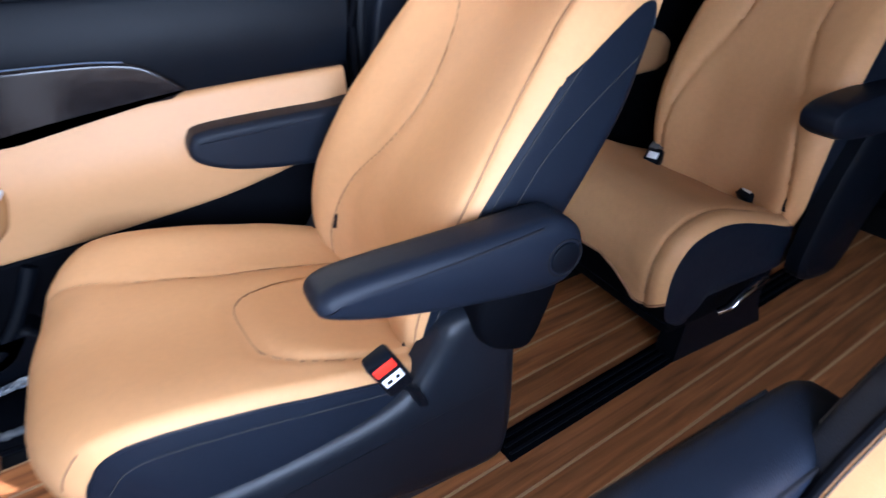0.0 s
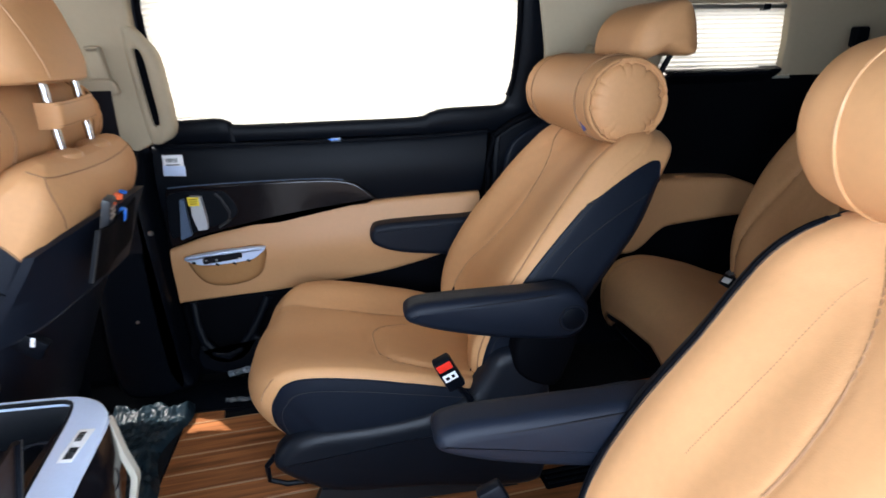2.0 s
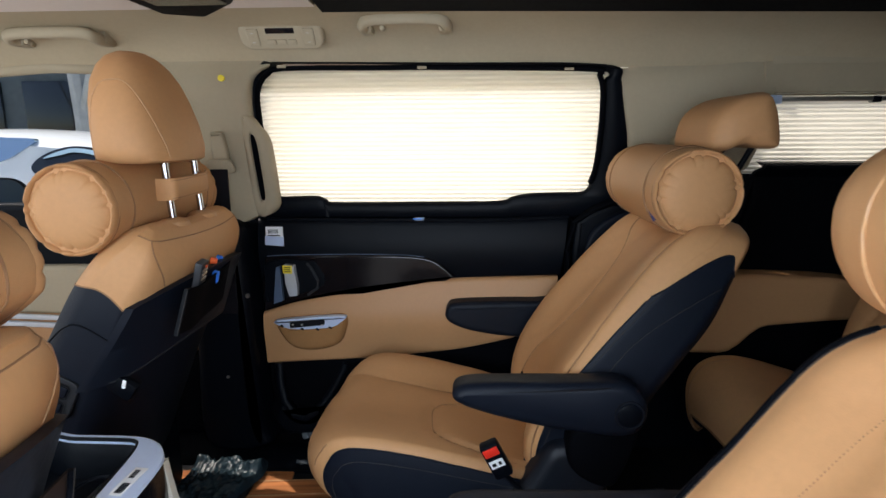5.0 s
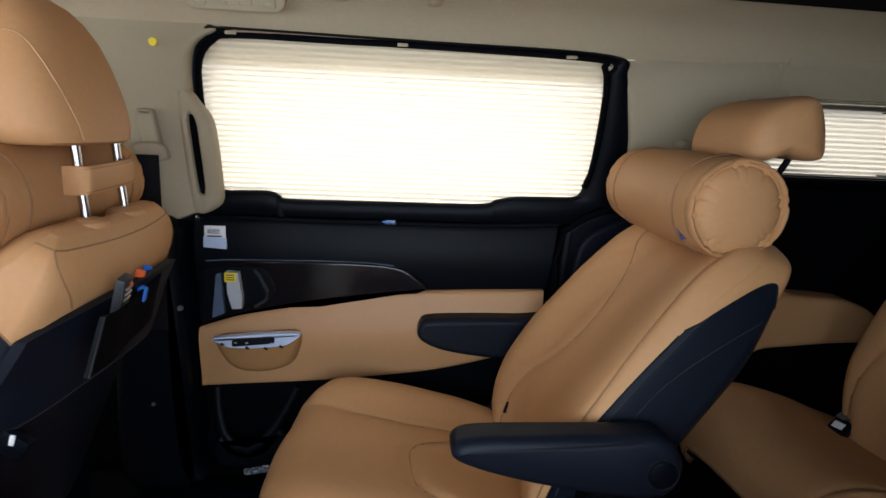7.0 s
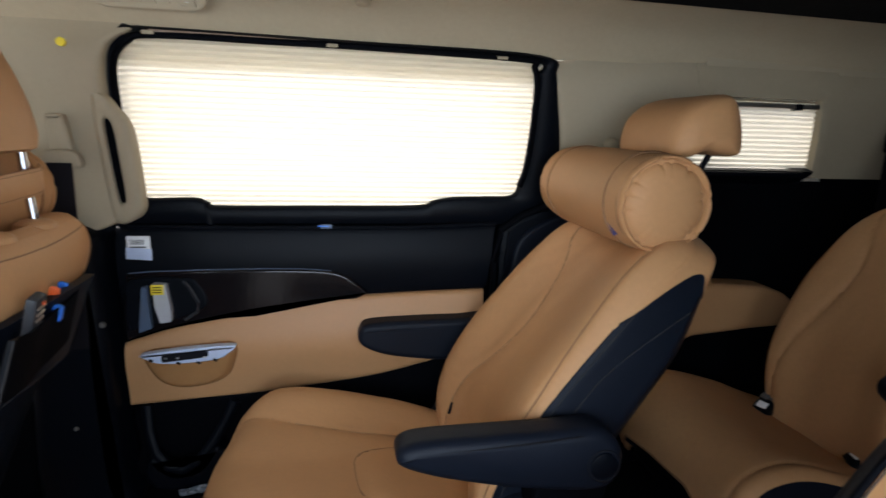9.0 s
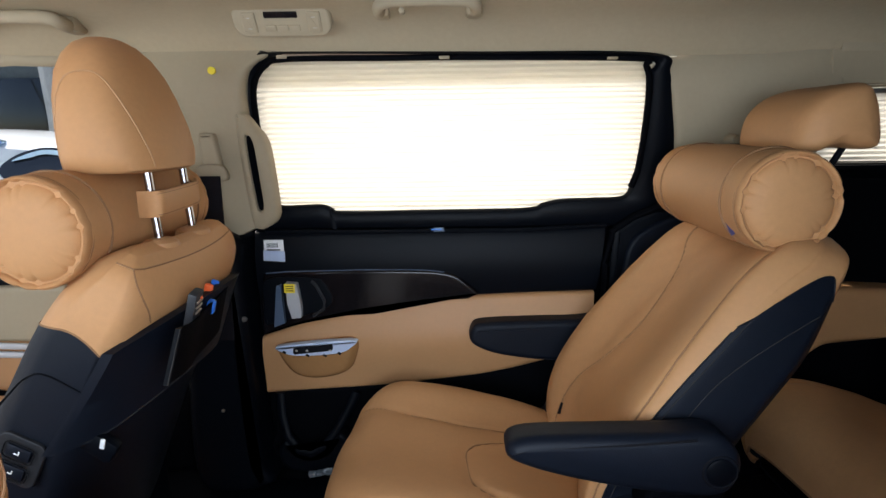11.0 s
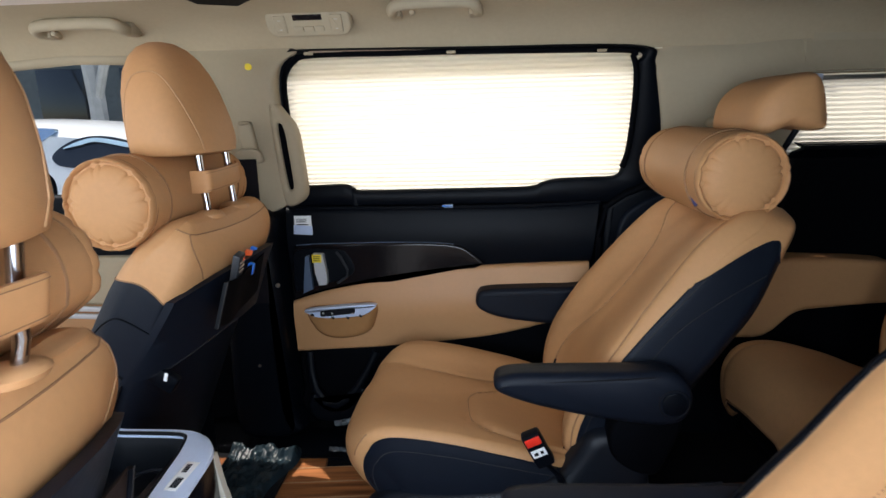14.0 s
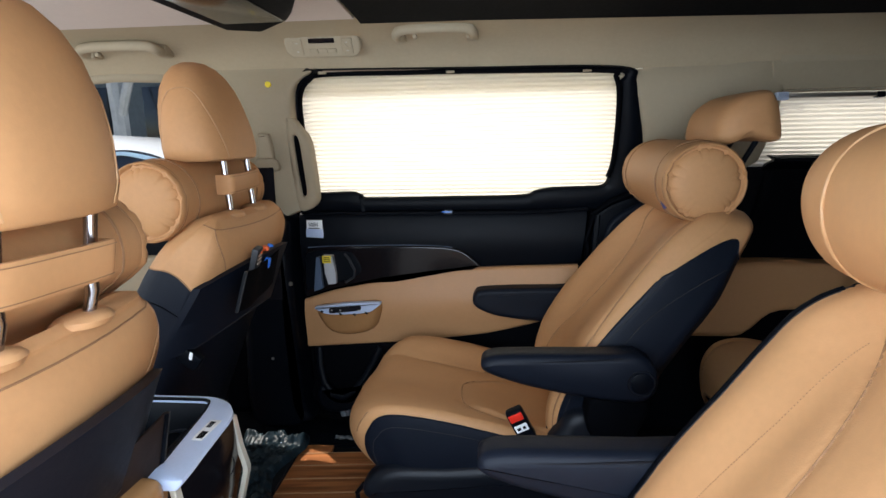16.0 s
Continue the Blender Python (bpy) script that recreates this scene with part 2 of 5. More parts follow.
def inset(poly, d):
    """poly of 2D points, moved inwards by d."""
    m = len(poly)
    area = sum(poly[i][0] * poly[(i + 1) % m][1] - poly[(i + 1) % m][0] * poly[i][1] for i in range(m))
    s = 1 if area > 0 else -1
    out = []
    for i in range(m):
        a, b, c = (Vector(poly[(i + o) % m]).to_2d() for o in (-1, 0, 1))
        e, f = (b - a), (c - b)
        n1, n2 = Vector((-e.y, e.x)), Vector((-f.y, f.x))
        n = (n1.normalized() if n1.length else n1) + (n2.normalized() if n2.length else n2)
        n = n.normalized() if n.length else n
        out.append(b + s * d * n)
    return out


def pillow(poly, y, thick, r=0.006, steps=4, dome=0.0, n=64, raw=False, surf=None):
    """A plate on the side wall: outline poly in (x, z), face at y(x, z) towards -y, rounded rim, thick deep."""
    out = [Vector(q).to_2d() for q in poly] if raw else [Vector(q).to_2d() for q in crom([(a, b, 0) for a, b in poly], n, True)]
    f = surf or (lambda x, z: y)
    rings = [[(q.x, f(q.x, q.y) + thick, q.y) for q in out]]
    for k in range(steps + 1):
        a = k / steps * math.pi / 2
        ins = inset(out, r * (1 - math.cos(a)))
        rings.append([(q.x, f(q.x, q.y) + r * (1 - math.sin(a)), q.y) for q in ins])
    flat = inset(out, r + 0.003)
    rings.append([(q.x, f(q.x, q.y), q.y) for q in flat])
    if dome:
        for k in range(1, 4):
            ins = inset(out, r + dome * 4 * k / 3)
            rings.append([(q.x, f(q.x, q.y) - dome * math.sin(k / 3 * math.pi / 2), q.y) for q in ins])
    return loft(rings)


def spin(profile, centre, axis="y", n=40, wobble=None, caps=True):
    """profile of (radius, along) turned round an axis through centre."""
    rings = []
    for k, (r, a) in enumerate(profile):
        ring = []
        for j in range(n):
            t = 2 * math.pi * j / n
            rr, aa = (r, a) if wobble is None else wobble(k, t, r, a)
            u, w = rr * math.cos(t), rr * math.sin(t)
            ring.append(Vector(centre) + Vector({"y": (u, aa, w), "x": (aa, u, w), "z": (u, w, aa)}[axis]))
        rings.append(ring)
    return loft(rings, caps=caps)


def rrect(w, h, r, n=7):
    """A rounded rectangle round the origin, as points."""
    out = []
    for cx, cy, a0 in ((w / 2 - r, h / 2 - r, 0), (-w / 2 + r, h / 2 - r, 90), (-w / 2 + r, -h / 2 + r, 180), (w / 2 - r, -h / 2 + r, 270)):
        for k in range(n):
            a = radians(a0 + 90 * k / (n - 1))
            out.append((cx + r * math.cos(a), cy + r * math.sin(a)))
    return out


def film_patch(w, h, m, rough=0.012, n=22):
    """A crumpled sheet of film of w by h, at the pose m."""
    rows = []
    for i in range(n):
        row = []
        for j in range(n):
            x, y = (i / (n - 1) - .5) * w, (j / (n - 1) - .5) * h
            q = Vector((x * 60 + m.translation.x * 31, y * 60, m.translation.z * 17))
            row.append(m @ Vector((x * (1 + .2 * noise.noise(q * .2)), y, rough * (noise.noise(q) + .6 * noise.noise(q * 2.3)))))
        rows.append(row)
    return loft(rows, closed=False)


# ---- the wall's slant above the belt ----
def wall_y(z):
    return 0.76 if z < 0.745 else 0.76 - 0.27 * (z - 0.745)


# ---- upholstery ----
NV, NS, NB = 97, 12, 9


class Shell:
    """A padded body between a front curve F and a back curve B in (x, z), W half as wide, round y = yc."""

    def __init__(self, F, B, W, yc, n=44, centre=0.04, edge=0.03, seam=None, groove=0.006, bow=None, hump=0.05, crest=0.72, flat=0.20, flat_near=None, relief=None):
        self.F = [Vector((a, 0, b)) for a, b, _ in crom([(x, z, 0) for x, z in F], n)]
        self.B = [Vector((a, 0, b)) for a, b, _ in crom([(x, z, 0) for x, z in B], n)]
        self.W = [v[0] for v in crom([(w, 0, 0) for w in W], n)]
        self.n, self.yc, self.centre, self.seam, self.groove, self.crest = n, yc, centre, seam, groove, crest
        self.edge = lerp_list(edge if isinstance(edge, list) else [edge, edge], n)
        self.bow = lerp_list(bow, n) if bow else [0] * n
        self.hump, self.flat, self.relief = hump, flat, relief
        self.flat_near = flat if flat_near is None else flat_near
        self.rings = [self.ring(i) for i in range(n)]

    def at(self, i, v, lift=0.0):
        i0 = min(int(i), self.n - 2)
        f = i - i0
        F, B = self.F[i0].lerp(self.F[i0 + 1], f), self.B[i0].lerp(self.B[i0 + 1], f)
        w = self.W[i0] * (1 - f) + self.W[i0 + 1] * f
        bow = self.bow[i0] * (1 - f) + self.bow[i0 + 1] * f
        T = (F - B).length
        u = (F - B) / T
        q = abs(v)
        y = w * (0.72 * q + 0.28 * math.sin(math.pi / 2 * q)) * (1 if v > 0 else -1)
        q0 = self.flat if v > 0 else self.flat_near
        s = min(max((q - q0) / (self.crest - q0), 0), 1)
        c = min(self.centre, 0.45 * T)
        e = min(self.edge[i0] * (1 - f) + self.edge[i0 + 1] * f, 0.4 * T)
        d = T - c * (1 - s * s * (3 - 2 * s))
        k = self.crest + 0.06
        if q > k:
            d -= e * ((q - k) / (1 - k)) ** 2.2
        if self.seam:
            for vs in self.seam(i / (self.n - 1)):
                d -= self.groove * math.exp(-(((v - vs) / 0.013) ** 2)) + 0.5 * self.groove * math.exp(-(((v - vs) / 0.06) ** 2))
        if self.relief:
            d += self.relief(i / (self.n - 1), v)
        d += 0.0016 * noise.noise(Vector((i * 0.16, v * 3.1, self.yc * 7))) + 0.0006 * noise.noise(Vector((i * 0.5, v * 9.0, 3.0)))
        p = B + u * (d + lift)
        return Vector((p.x + bow * q * q, self.yc + y, p.z))

    def ring(self, i):
        out = [self.at(i, v) for v in np.linspace(-1, 1, NV)]
        B, T = self.B[i], (self.F[i] - self.B[i])
        w, bow = self.W[i], self.bow[i]
        for sgn in (1, -1):
            a0 = 1 - min(self.edge[i], 0.4 * T.length) / T.length
            ts = np.linspace(a0, 0.06, NS + 2)[1:-1]
            side = [Vector((B.x + T.x * a + bow, self.yc + sgn * w * (1.0 + 0.02 * math.sin(math.pi * a)), B.z + T.z * a)) for a in ts]
            if sgn == 1:
                out += side
                for t in np.linspace(0.93, -0.93, NB):
                    out.append(Vector((B.x + bow * t * t, self.yc + w * t, B.z)) - T * (self.hump * (1 - t * t)))
            else:
                out += side[::-1]
        return out

    def side(self, i, sg, f, out=0.0006):
        """A point on the side, f of the way from its front edge to the back."""
        i = min(int(i), self.n - 1)
        B, T = self.B[i], self.F[i] - self.B[i]
        a0 = 1 - min(self.edge[i], 0.4 * T.length) / T.length
        a = a0 + (0.06 - a0) * f
        return Vector((B.x + T.x * a + self.bow[i], self.yc + sg * (self.W[i] * (1.0 + 0.02 * math.sin(math.pi * a)) + out), B.z + T.z * a))

    def mesh(self, keep=None):
        return loft(self.rings, keep=keep)

    def line(self, fn, n=40, lift=0.0006, i0=0.0, i1=1.0):
        return [self.at(t * (self.n - 1), fn(t), lift) for t in np.linspace(i0, i1, n)]


def side_frac(j):
    """How far a face of a ring lies from the front edge, 0 to 1, towards the back."""
    if j < NV + NS:
        return (j - NV + 1.5) / (NS + 1)
    if j < NV + NS + NB - 1:
        return 1.0
    return 1 - (j - (NV + NS + NB) + 1.5) / (NS + 1)


def front_face(j):
    return 0 <= j < NV - 1


def bolster_pillow(name, cx, cz, y0, y1, r, label, group="", gathered=True):
    t = thing(name, (cx, y0, cz - r), label, "neck pillow", group)
    ln = y1 - y0

    def body(k, a, rr, al):
        return rr * (1 + 0.008 * math.sin(3 * a + 0.7) + 0.006 * math.sin(5 * a + al * 30)), al

    prof = [(r * (0.985 + 0.03 * math.sin(math.pi * s)) * (1 - 0.045 * max(0, 1 - min(s, 1 - s) / 0.07) ** 2), y0 + ln * s) for s in np.linspace(0, 1, 40)]
    part("cover", spin([(a, b - y0) for a, b in prof], (cx, y0, cz), wobble=body, n=56), TAN, t)
    for sgn, ye in ((-1, y0), (1, y1)):
        folds = [(2 * math.pi * (k + 0.32 * math.sin(k * 2.3 + y0 * 9)) / 13, 0.5 + 0.5 * abs(math.sin(k * 1.7 + cz * 9))) for k in range(13)]

        def crease(a, width):
            """How deep the nearest drawn-in fold of the end is, 0 to 1."""
            return max(h * math.exp(-((((a - c + math.pi) % (2 * math.pi)) - math.pi) / width) ** 2) for c, h in folds)

        def pucker(k, a, rr, al):
            lip = max(0.0, min(1.0, (0.95 - rr / r) / 0.07))
            fold = crease(a, 0.06)
            return rr * (1 - 0.003 * fold + 0.0012 * math.sin(5 * a + 1.3) + lip * (0.046 * fold - 0.020)), al - sgn * 0.005 * fold

        def draw(k, a, rr, al):
            e = max(0.0, min(1.0, (rr / r - 0.68) / 0.18)) ** 1.6
            return rr, al - sgn * (0.014 * e * crease(a, 0.030) + 0.002 * e * crease(a, 0.10))
        if not gathered:
            dome = [(r * 0.96, -sgn * 0.012), (r * 0.945, -sgn * 0.004), (r * 0.90, sgn * 0.006), (r * 0.80, sgn * 0.015), (r * 0.6, sgn * 0.021), (r * 0.3, sgn * 0.024), (0.001, sgn * 0.025)]
            part("end_cap", spin(dome, (cx, ye, cz), n=72), TAN, t, "", 70)
            ring = [(cx + r * 1.004 * math.cos(a), ye - sgn * 0.055, cz + r * 1.004 * math.sin(a)) for a in np.linspace(0, 2 * math.pi, 56, endpoint=False)]
            part("seam", tube(ring, 0.0022, 6, True), TAN_PIPE, t)
            continue
        welt = [(r * 0.955, -sgn * 0.012), (r * 0.978, -sgn * 0.005), (r * 0.975, sgn * 0.003), (r * 0.960, sgn * 0.0075), (r * 0.935, sgn * 0.0095), (r * 0.905, sgn * 0.007), (r * 0.885, sgn * 0.001), (r * 0.875, -sgn * 0.010)]
        part("gathered_rim", spin(welt, (cx, ye, cz), wobble=pucker, n=144, caps=False), TAN, t, "gathered leather rim", 60)
        cap = [(r * 0.935, -sgn * 0.016), (r * 0.90, -sgn * 0.011), (r * 0.865, -sgn * 0.005), (r * 0.83, sgn * 0.001), (r * 0.77, sgn * 0.006), (r * 0.68, sgn * 0.010), (r * 0.5, sgn * 0.0135), (r * 0.3, sgn * 0.0155), (r * 0.12, sgn * 0.016), (0.001, sgn * 0.016)]
        part("end_cap", spin(cap, (cx, ye, cz), wobble=draw, n=160), TAN, t, "", 70)
        rim = [(cx + r * 0.955 * math.cos(a), ye - sgn * 0.012, cz + r * 0.955 * math.sin(a)) for a in np.linspace(0, 2 * math.pi, 72, endpoint=False)]
        part("piping", tube(rim, 0.0018, 8, True), TAN_SEAM, t)
        yb = ye - sgn * 0.055
        ring = [(cx + r * 1.004 * math.cos(a), yb, cz + r * 1.004 * math.sin(a)) for a in np.linspace(0, 2 * math.pi, 56, endpoint=False)]
        part("seam", tube(ring, 0.0022, 6, True), TAN_SEAM, t)
    return t


def headrest_block(parent, name, outline, yc, half, end=0.05, mat=TAN):
    """A padded block: outline in (x, z), swept across, rounded towards both ends."""
    o = [Vector((a, b)) for a, b, _ in crom([(x, z, 0) for x, z in outline], 44, True)]
    c = sum(o, Vector((0, 0))) / len(o)
    rings = []
    for s in np.linspace(-1, 1, 25):
        q = max(0.0, (abs(s) * half - (half - end)) / end)
        k = math.sqrt(max(0.0, 1 - (q * 0.96) ** 2.4)) * 0.55 + 0.45 if q else 1.0
        if abs(s) == 1:
            k *= 0.72
        rings.append([Vector((c.x + (p.x - c.x) * k, yc + s * half, c.y + (p.y - c.y) * k)) for p in o])
    return part(name, loft(rings), mat, parent)


# ---- second-row captain seat, drawn for the side away from the camera ----
def split_cover(shell, hem_z, rim=-1.1, rim2=1.1):
    """The tan cover and the dark lower shell of a backrest, parted by a smooth hem; past rim the front is dark too."""
    total = len(shell.rings[0])
    lo = next(j for j in range(NV) if -1 + 2 * j / (NV - 1) >= rim)
    hi = next(j for j in range(NV - 1, -1, -1) if -1 + 2 * j / (NV - 1) <= rim2)
    tan_rows, dark_rows, hem = [], [], []
    for j in list(range(hi, total)) + list(range(0, lo + 1)):
        f = 0.0 if j < NV else min(1.0, side_frac(j))
        zs = [r[j].z for r in shell.rings]
        for k in range(1, len(zs)):
            zs[k] = max(zs[k], zs[k - 1] + 1e-6)
        cut = float(np.interp(hem_z(f), zs, range(shell.n)))

        def col(i):
            k = min(int(i), shell.n - 2)
            return shell.rings[k][j].lerp(shell.rings[k + 1][j], i - k)
        tan_rows.append([col(i) for i in np.linspace(cut, shell.n - 1, 40)])
        dark_rows.append([col(i) for i in np.linspace(0, cut, 60)])
        hem.append(col(cut))
    cover = joined(loft([r[lo:hi + 1] for r in shell.rings], closed=False), loft(tan_rows, closed=False))
    cover.faces.new([cover.verts.new(p) for p in shell.rings[-1]])
    bmesh.ops.remove_doubles(cover, verts=cover.verts[:], dist=.0004)
    near = NS + 2 + (NV - 1 - hi)
    return cover, loft(dark_rows, closed=False), (hem[:near], hem[-NS - 2 - lo:])


KNOTS = [v[0] for v in crom([(a, 0, 0) for a in (.05, .18, .27, .34, .40, .47, .53, .58, .63, .68, .72, .77, .85, 1.0)], 60)]
SPREAD = [v[0] for v in crom([(a, 0, 0) for a in (.66, .60, .53, .46, .38, .23, .14, .12, .17, .29, .41, .56, .63, .66)], 60)]
AISLE = [v[0] for v in crom([(a, 0, 0) for a in (.95, .95, .94, .94, .93, .92, .91, .89, .86, .83, .80, .79, .79, .80)], 60)]
WAIST = [v[0] for v in crom([(a, 0, 0) for a in (.66, .60, .53, .46, .38, .25, .18, .17, .19, .24, .31, .42, .58, .72)], 60)]


def captain_seat(label, group, edge=(.018, .020, .024, .030, .038, .05, .06), rim=-1.1, spread=SPREAD, aisle=AISLE, shoulder=.212, flat_near=0.0):
    yc = 0.385
    t = thing("captain_seat", (0.05, yc, 0.0), label, "car seat", group)
    # backrest
    F = [(.285, .19), (.264, .26), (.262, .33), (.285, .41), (.335, .50), (.42, .613), (.52, .727), (.590, .775), (.638, .793)]
    B = [(.40, .16), (.425, .25), (.455, .335), (.505, .435), (.557, .515), (.612, .59), (.656, .678), (.692, .745), (.694, .772)]
    W = [.17, .205, .228, .240, .240, .230, shoulder, shoulder - .025, .13 + .5 * (shoulder - .212)]

    def seams(t):
        """The two seams of the insert: wide at the foot, drawn in at the waist, wide again under the pillow."""
        a = float(np.interp(t, KNOTS, spread))
        b = float(np.interp(t, KNOTS, aisle))
        return (a, -b)

    back = Shell(F, B, W, yc, 90, 0.035, list(edge), seams, 0.0035, crest=0.78, flat=0.28, flat_near=flat_near)

    def hem_z(f):
        if rim > -1:
            return .770
        return .648 + .078 * math.sin(math.pi / 2 * min(f / .52, 1)) ** .75 - .055 * (max(0, f - .60) / .40) ** 2

    cover, dark, hems = split_cover(back, hem_z, rim)
    bp = part("backrest", cover, TAN, t, "tan leather backrest", 60)
    part("back_shell", dark, BLACK_L, t, "black leather backrest side and rear", 60)
    for sg in (1, -1):
        part("seam", tube(back.line(lambda q: seams(q)[0 if sg == 1 else 1], 90, 0.0012, 0.10, 0.93), 0.0017, 6), TAN_SEAM, bp)
        edge = [back.at(i, max(rim, sg * 0.999), 0.0) for i in np.linspace(6, 76, 70)]
        part("piping", tube([p for p in edge if p.z < hem_z(0) - .001], 0.0040 if rim > -1 and sg == -1 else 0.0017, 8), BLACK_D if rim > -1 else BLACK_L, bp)
        if sg == -1 and rim > -1:
            dots = [back.at(i, -.50 + .05 * (i - 45) / 28, 0.0004) for i in np.linspace(46, 68, 62)]
            part("perforation", joined(*[tube([a, a.lerp(b, .45)], 0.0006, 5) for a, b in zip(dots, dots[1:])]), TAN_SEAM, bp)
            part("stitching", tube([back.at(i, rim + 0.030, 0.0004) for i in np.linspace(6, 74, 60)], 0.0009, 5), STITCH, bp)
        part("piping", tube(hems[0 if sg == 1 else 1], 0.0016, 8), BLACK_L, bp)
        part("stitching", tube([p for p in (back.side(i, sg, 0.07) for i in np.linspace(12, 70, 50)) if p.z < hem_z(.07) - .008], 0.0007, 5), STITCH, bp)
        part("stitching", tube([back.side(i, sg, 0.30 + 0.60 * max(0, (i - 48) / 16) ** 2) for i in np.linspace(12, 64, 53)], 0.0007, 5), STITCH, bp)
    for sg, i in ((1, 22), (-1, 14)):
        p = back.at(i, sg * (.50 if sg == 1 else .90), 0.002)
        part("seam_tag", moved(box(-.004, .004, -.0012, .0012, -.014, .014, 0.0005), Matrix.Translation(p) @ pose(0, 0, 0, 0, 18, 12 * sg)), INK, bp, "small dark woven seam tag")
    # cushion
    F = [(-.150, .135), (-.215, .185), (-.245, .250), (-.218, .314), (-.135, .349), (0.0, .340), (.12, .316), (.24, .284), (.31, .262)]
    B = [(-.10, .120), (-.14, .130), (-.14, .150), (-.10, .150), (-.06, .150), (.02, .150), (.12, .150), (.24, .150), (.33, .150)]
    W = [.19, .212, .228, .240, .248, .250, .248, .24, .22]

    def cseam(t):
        a = float(np.interp(t, [0, .36, .43, .56, .67, .80, 1], [.78, .62, .56, .38, .32, .37, .45]))
        return (a,)

    def pad_edge(v):
        """Where the raised pad of the cushion begins, along the cushion."""
        a = (v + 0.86) / 1.12
        return 0.90 - 0.225 * (1 - abs(2 * a - 1) ** 4.5) + 0.02 * (1 - a) if 0 < a < 1 else 0.93

    def pad(t, v):
        e = t - pad_edge(v)
        return -0.004 * math.exp(-((e / 0.010) ** 2)) + 0.005 * min(1, max(0, e / 0.05)) * (1 if -0.86 < v < 0.26 else 0)

    cush = Shell(F, B, W, yc, 60, 0.023, 0.019, cseam, 0.0035, [.07, .075, .075, .065, .03, .01, 0, 0, 0], crest=0.84, flat=0.36, flat_near=0.0, relief=pad)
    cp = part("seat_cushion", cush.mesh(lambda i, j, c: front_face(j)), TAN, t, "tan leather seat cushion", 60)
    part("cushion_side", cush.mesh(lambda i, j, c: not front_face(j)), BLACK_L, t, "black leather cushion side", 60)
    for sg in (1, -1):
        part("seam", tube(cush.line(lambda q: cseam(q)[0] if sg == 1 else -.93, 70, 0.0006, 0.30, 0.95 if sg == 1 else .42), 0.0015, 6), TAN_SEAM, cp)
        part("piping", tube([cush.at(i, sg * 0.999) for i in np.linspace(8, 58, 60)], 0.0022, 6), BLACK_L, cp)
        part("stitching", tube([cush.side(i, sg, 0.16 + 0.25 * max(0, (20 - i) / 20)) for i in np.linspace(12, 57, 46)], 0.0007, 5), STITCH, cp)
    u = [cush.at(pad_edge(v) * 59, v, 0.0008) for v in np.linspace(-0.855, 0.255, 90)]
    part("insert_seam", tube(u, 0.0020, 6), TAN_SEAM, cp)
    # plastic base on both sides
    for sg in (-1, 1):
        y = yc + sg * 0.262
        prof = crom([(x, z, 0) for x, z in [(-.165, .135), (-.145, .180), (-.09, .208), (.03, .212), (.16, .226), (.236, .250), (.276, .300), (.300, .343), (.335, .357), (.380, .350), (.414, .318), (.424, .26), (.428, .16), (.424, .06), (.40, .012), (.30, .012), (.15, .035), (-.02, .050), (-.10, .080)]], 64, True)
        rings = []
        for off, sc in ((-.05, 0), (-.022, 0), (-.013, .002), (-.006, .006), (-.001, .012), (.003, .020), (.005, .030)):
            ins = inset([(p.x, p.y) for p in prof], sc)
            rings.append([(p.x, y + sg * off, p.y) for p in ins])
        part("side_shield", loft(rings), SHIELD, t, "moulded black plastic seat base shield", 60)
        low = [Vector((x, 0, z)) for x, z in ((-.10, .004), (-.075, .06), (.0, .052), (.14, .038), (.30, .016), (.36, .004))]
        part("lower_skirt", loft([[(p.x, y + sg * d, p.z) for p in low] for d in (-.04, -.014, -.012)]), SKIRT, t, "grey plastic skirt under the seat base")
        part("seat_leg", box(-.06, .36, y - sg * .035 - .02, y - sg * .035 + .02, 0.0, .13, .006), BLACK_P, t)
    part("base_pan", box(-.10, .38, yc - .20, yc + .20, .055, .155, .012), BLACK_P, t)
    part("tilt_lever", tube([(-.165, yc - .235, .15), (-.185, yc - .225, .12), (-.185, yc - .215, .075), (-.15, yc - .215, .06), (-.10, yc - .215, .06)], .006), BLACK_P, t)
    # armrest towards the aisle, and its hinge
    ya, yb = 0.062, 0.132
    prof = crom([(x, z, 0) for x, z in [(.113, .484), (.124, .499), (.16, .506), (.26, .508), (.36, .509), (.42, .511), (.452, .498), (.471, .472), (.472, .44), (.457, .414), (.427, .404), (.37, .408), (.28, .422), (.20, .440), (.148, .456), (.119, .470)]], 72, True)
    rings = []
    for y, d in ((ya, .016), (ya + .004, .007), (ya + .012, .001), (ya + .022, 0), (yb - .022, 0), (yb - .012, .001), (yb - .004, .007), (yb, .016)):
        ins = inset([(p.x, p.y) for p in prof], d)
        rings.append([(p.x, y, p.y) for p in ins])
    arm = part("armrest", loft(rings), BLACK_L, t, "black padded leather armrest", 50)
    for yy in (ya + .010, yb - .010):
        line = [Vector((x, yy, z)) for x, z in ((.140, .476), (.148, .485), (.168, .491), (.25, .494), (.34, .499), (.40, .504))]
        part("seam", tube([p + Vector((0, -.0078 if yy < .1 else .0078, 0)) for p in crom(line, 30)], .0018, 6), INK, arm)
    part("hinge_button", spin([(.0, -.004), (.018, -.004), (.022, -.002), (.023, .004)], (.437, ya, .452), n=28), BLACK_P, arm, "round black hinge cap")
    part("hinge_ring", tube([(.437 + .0265 * math.cos(a), ya, .452 + .0265 * math.sin(a)) for a in np.linspace(0, 2 * math.pi, 36, endpoint=False)], .0015, 6, True), INK, arm)
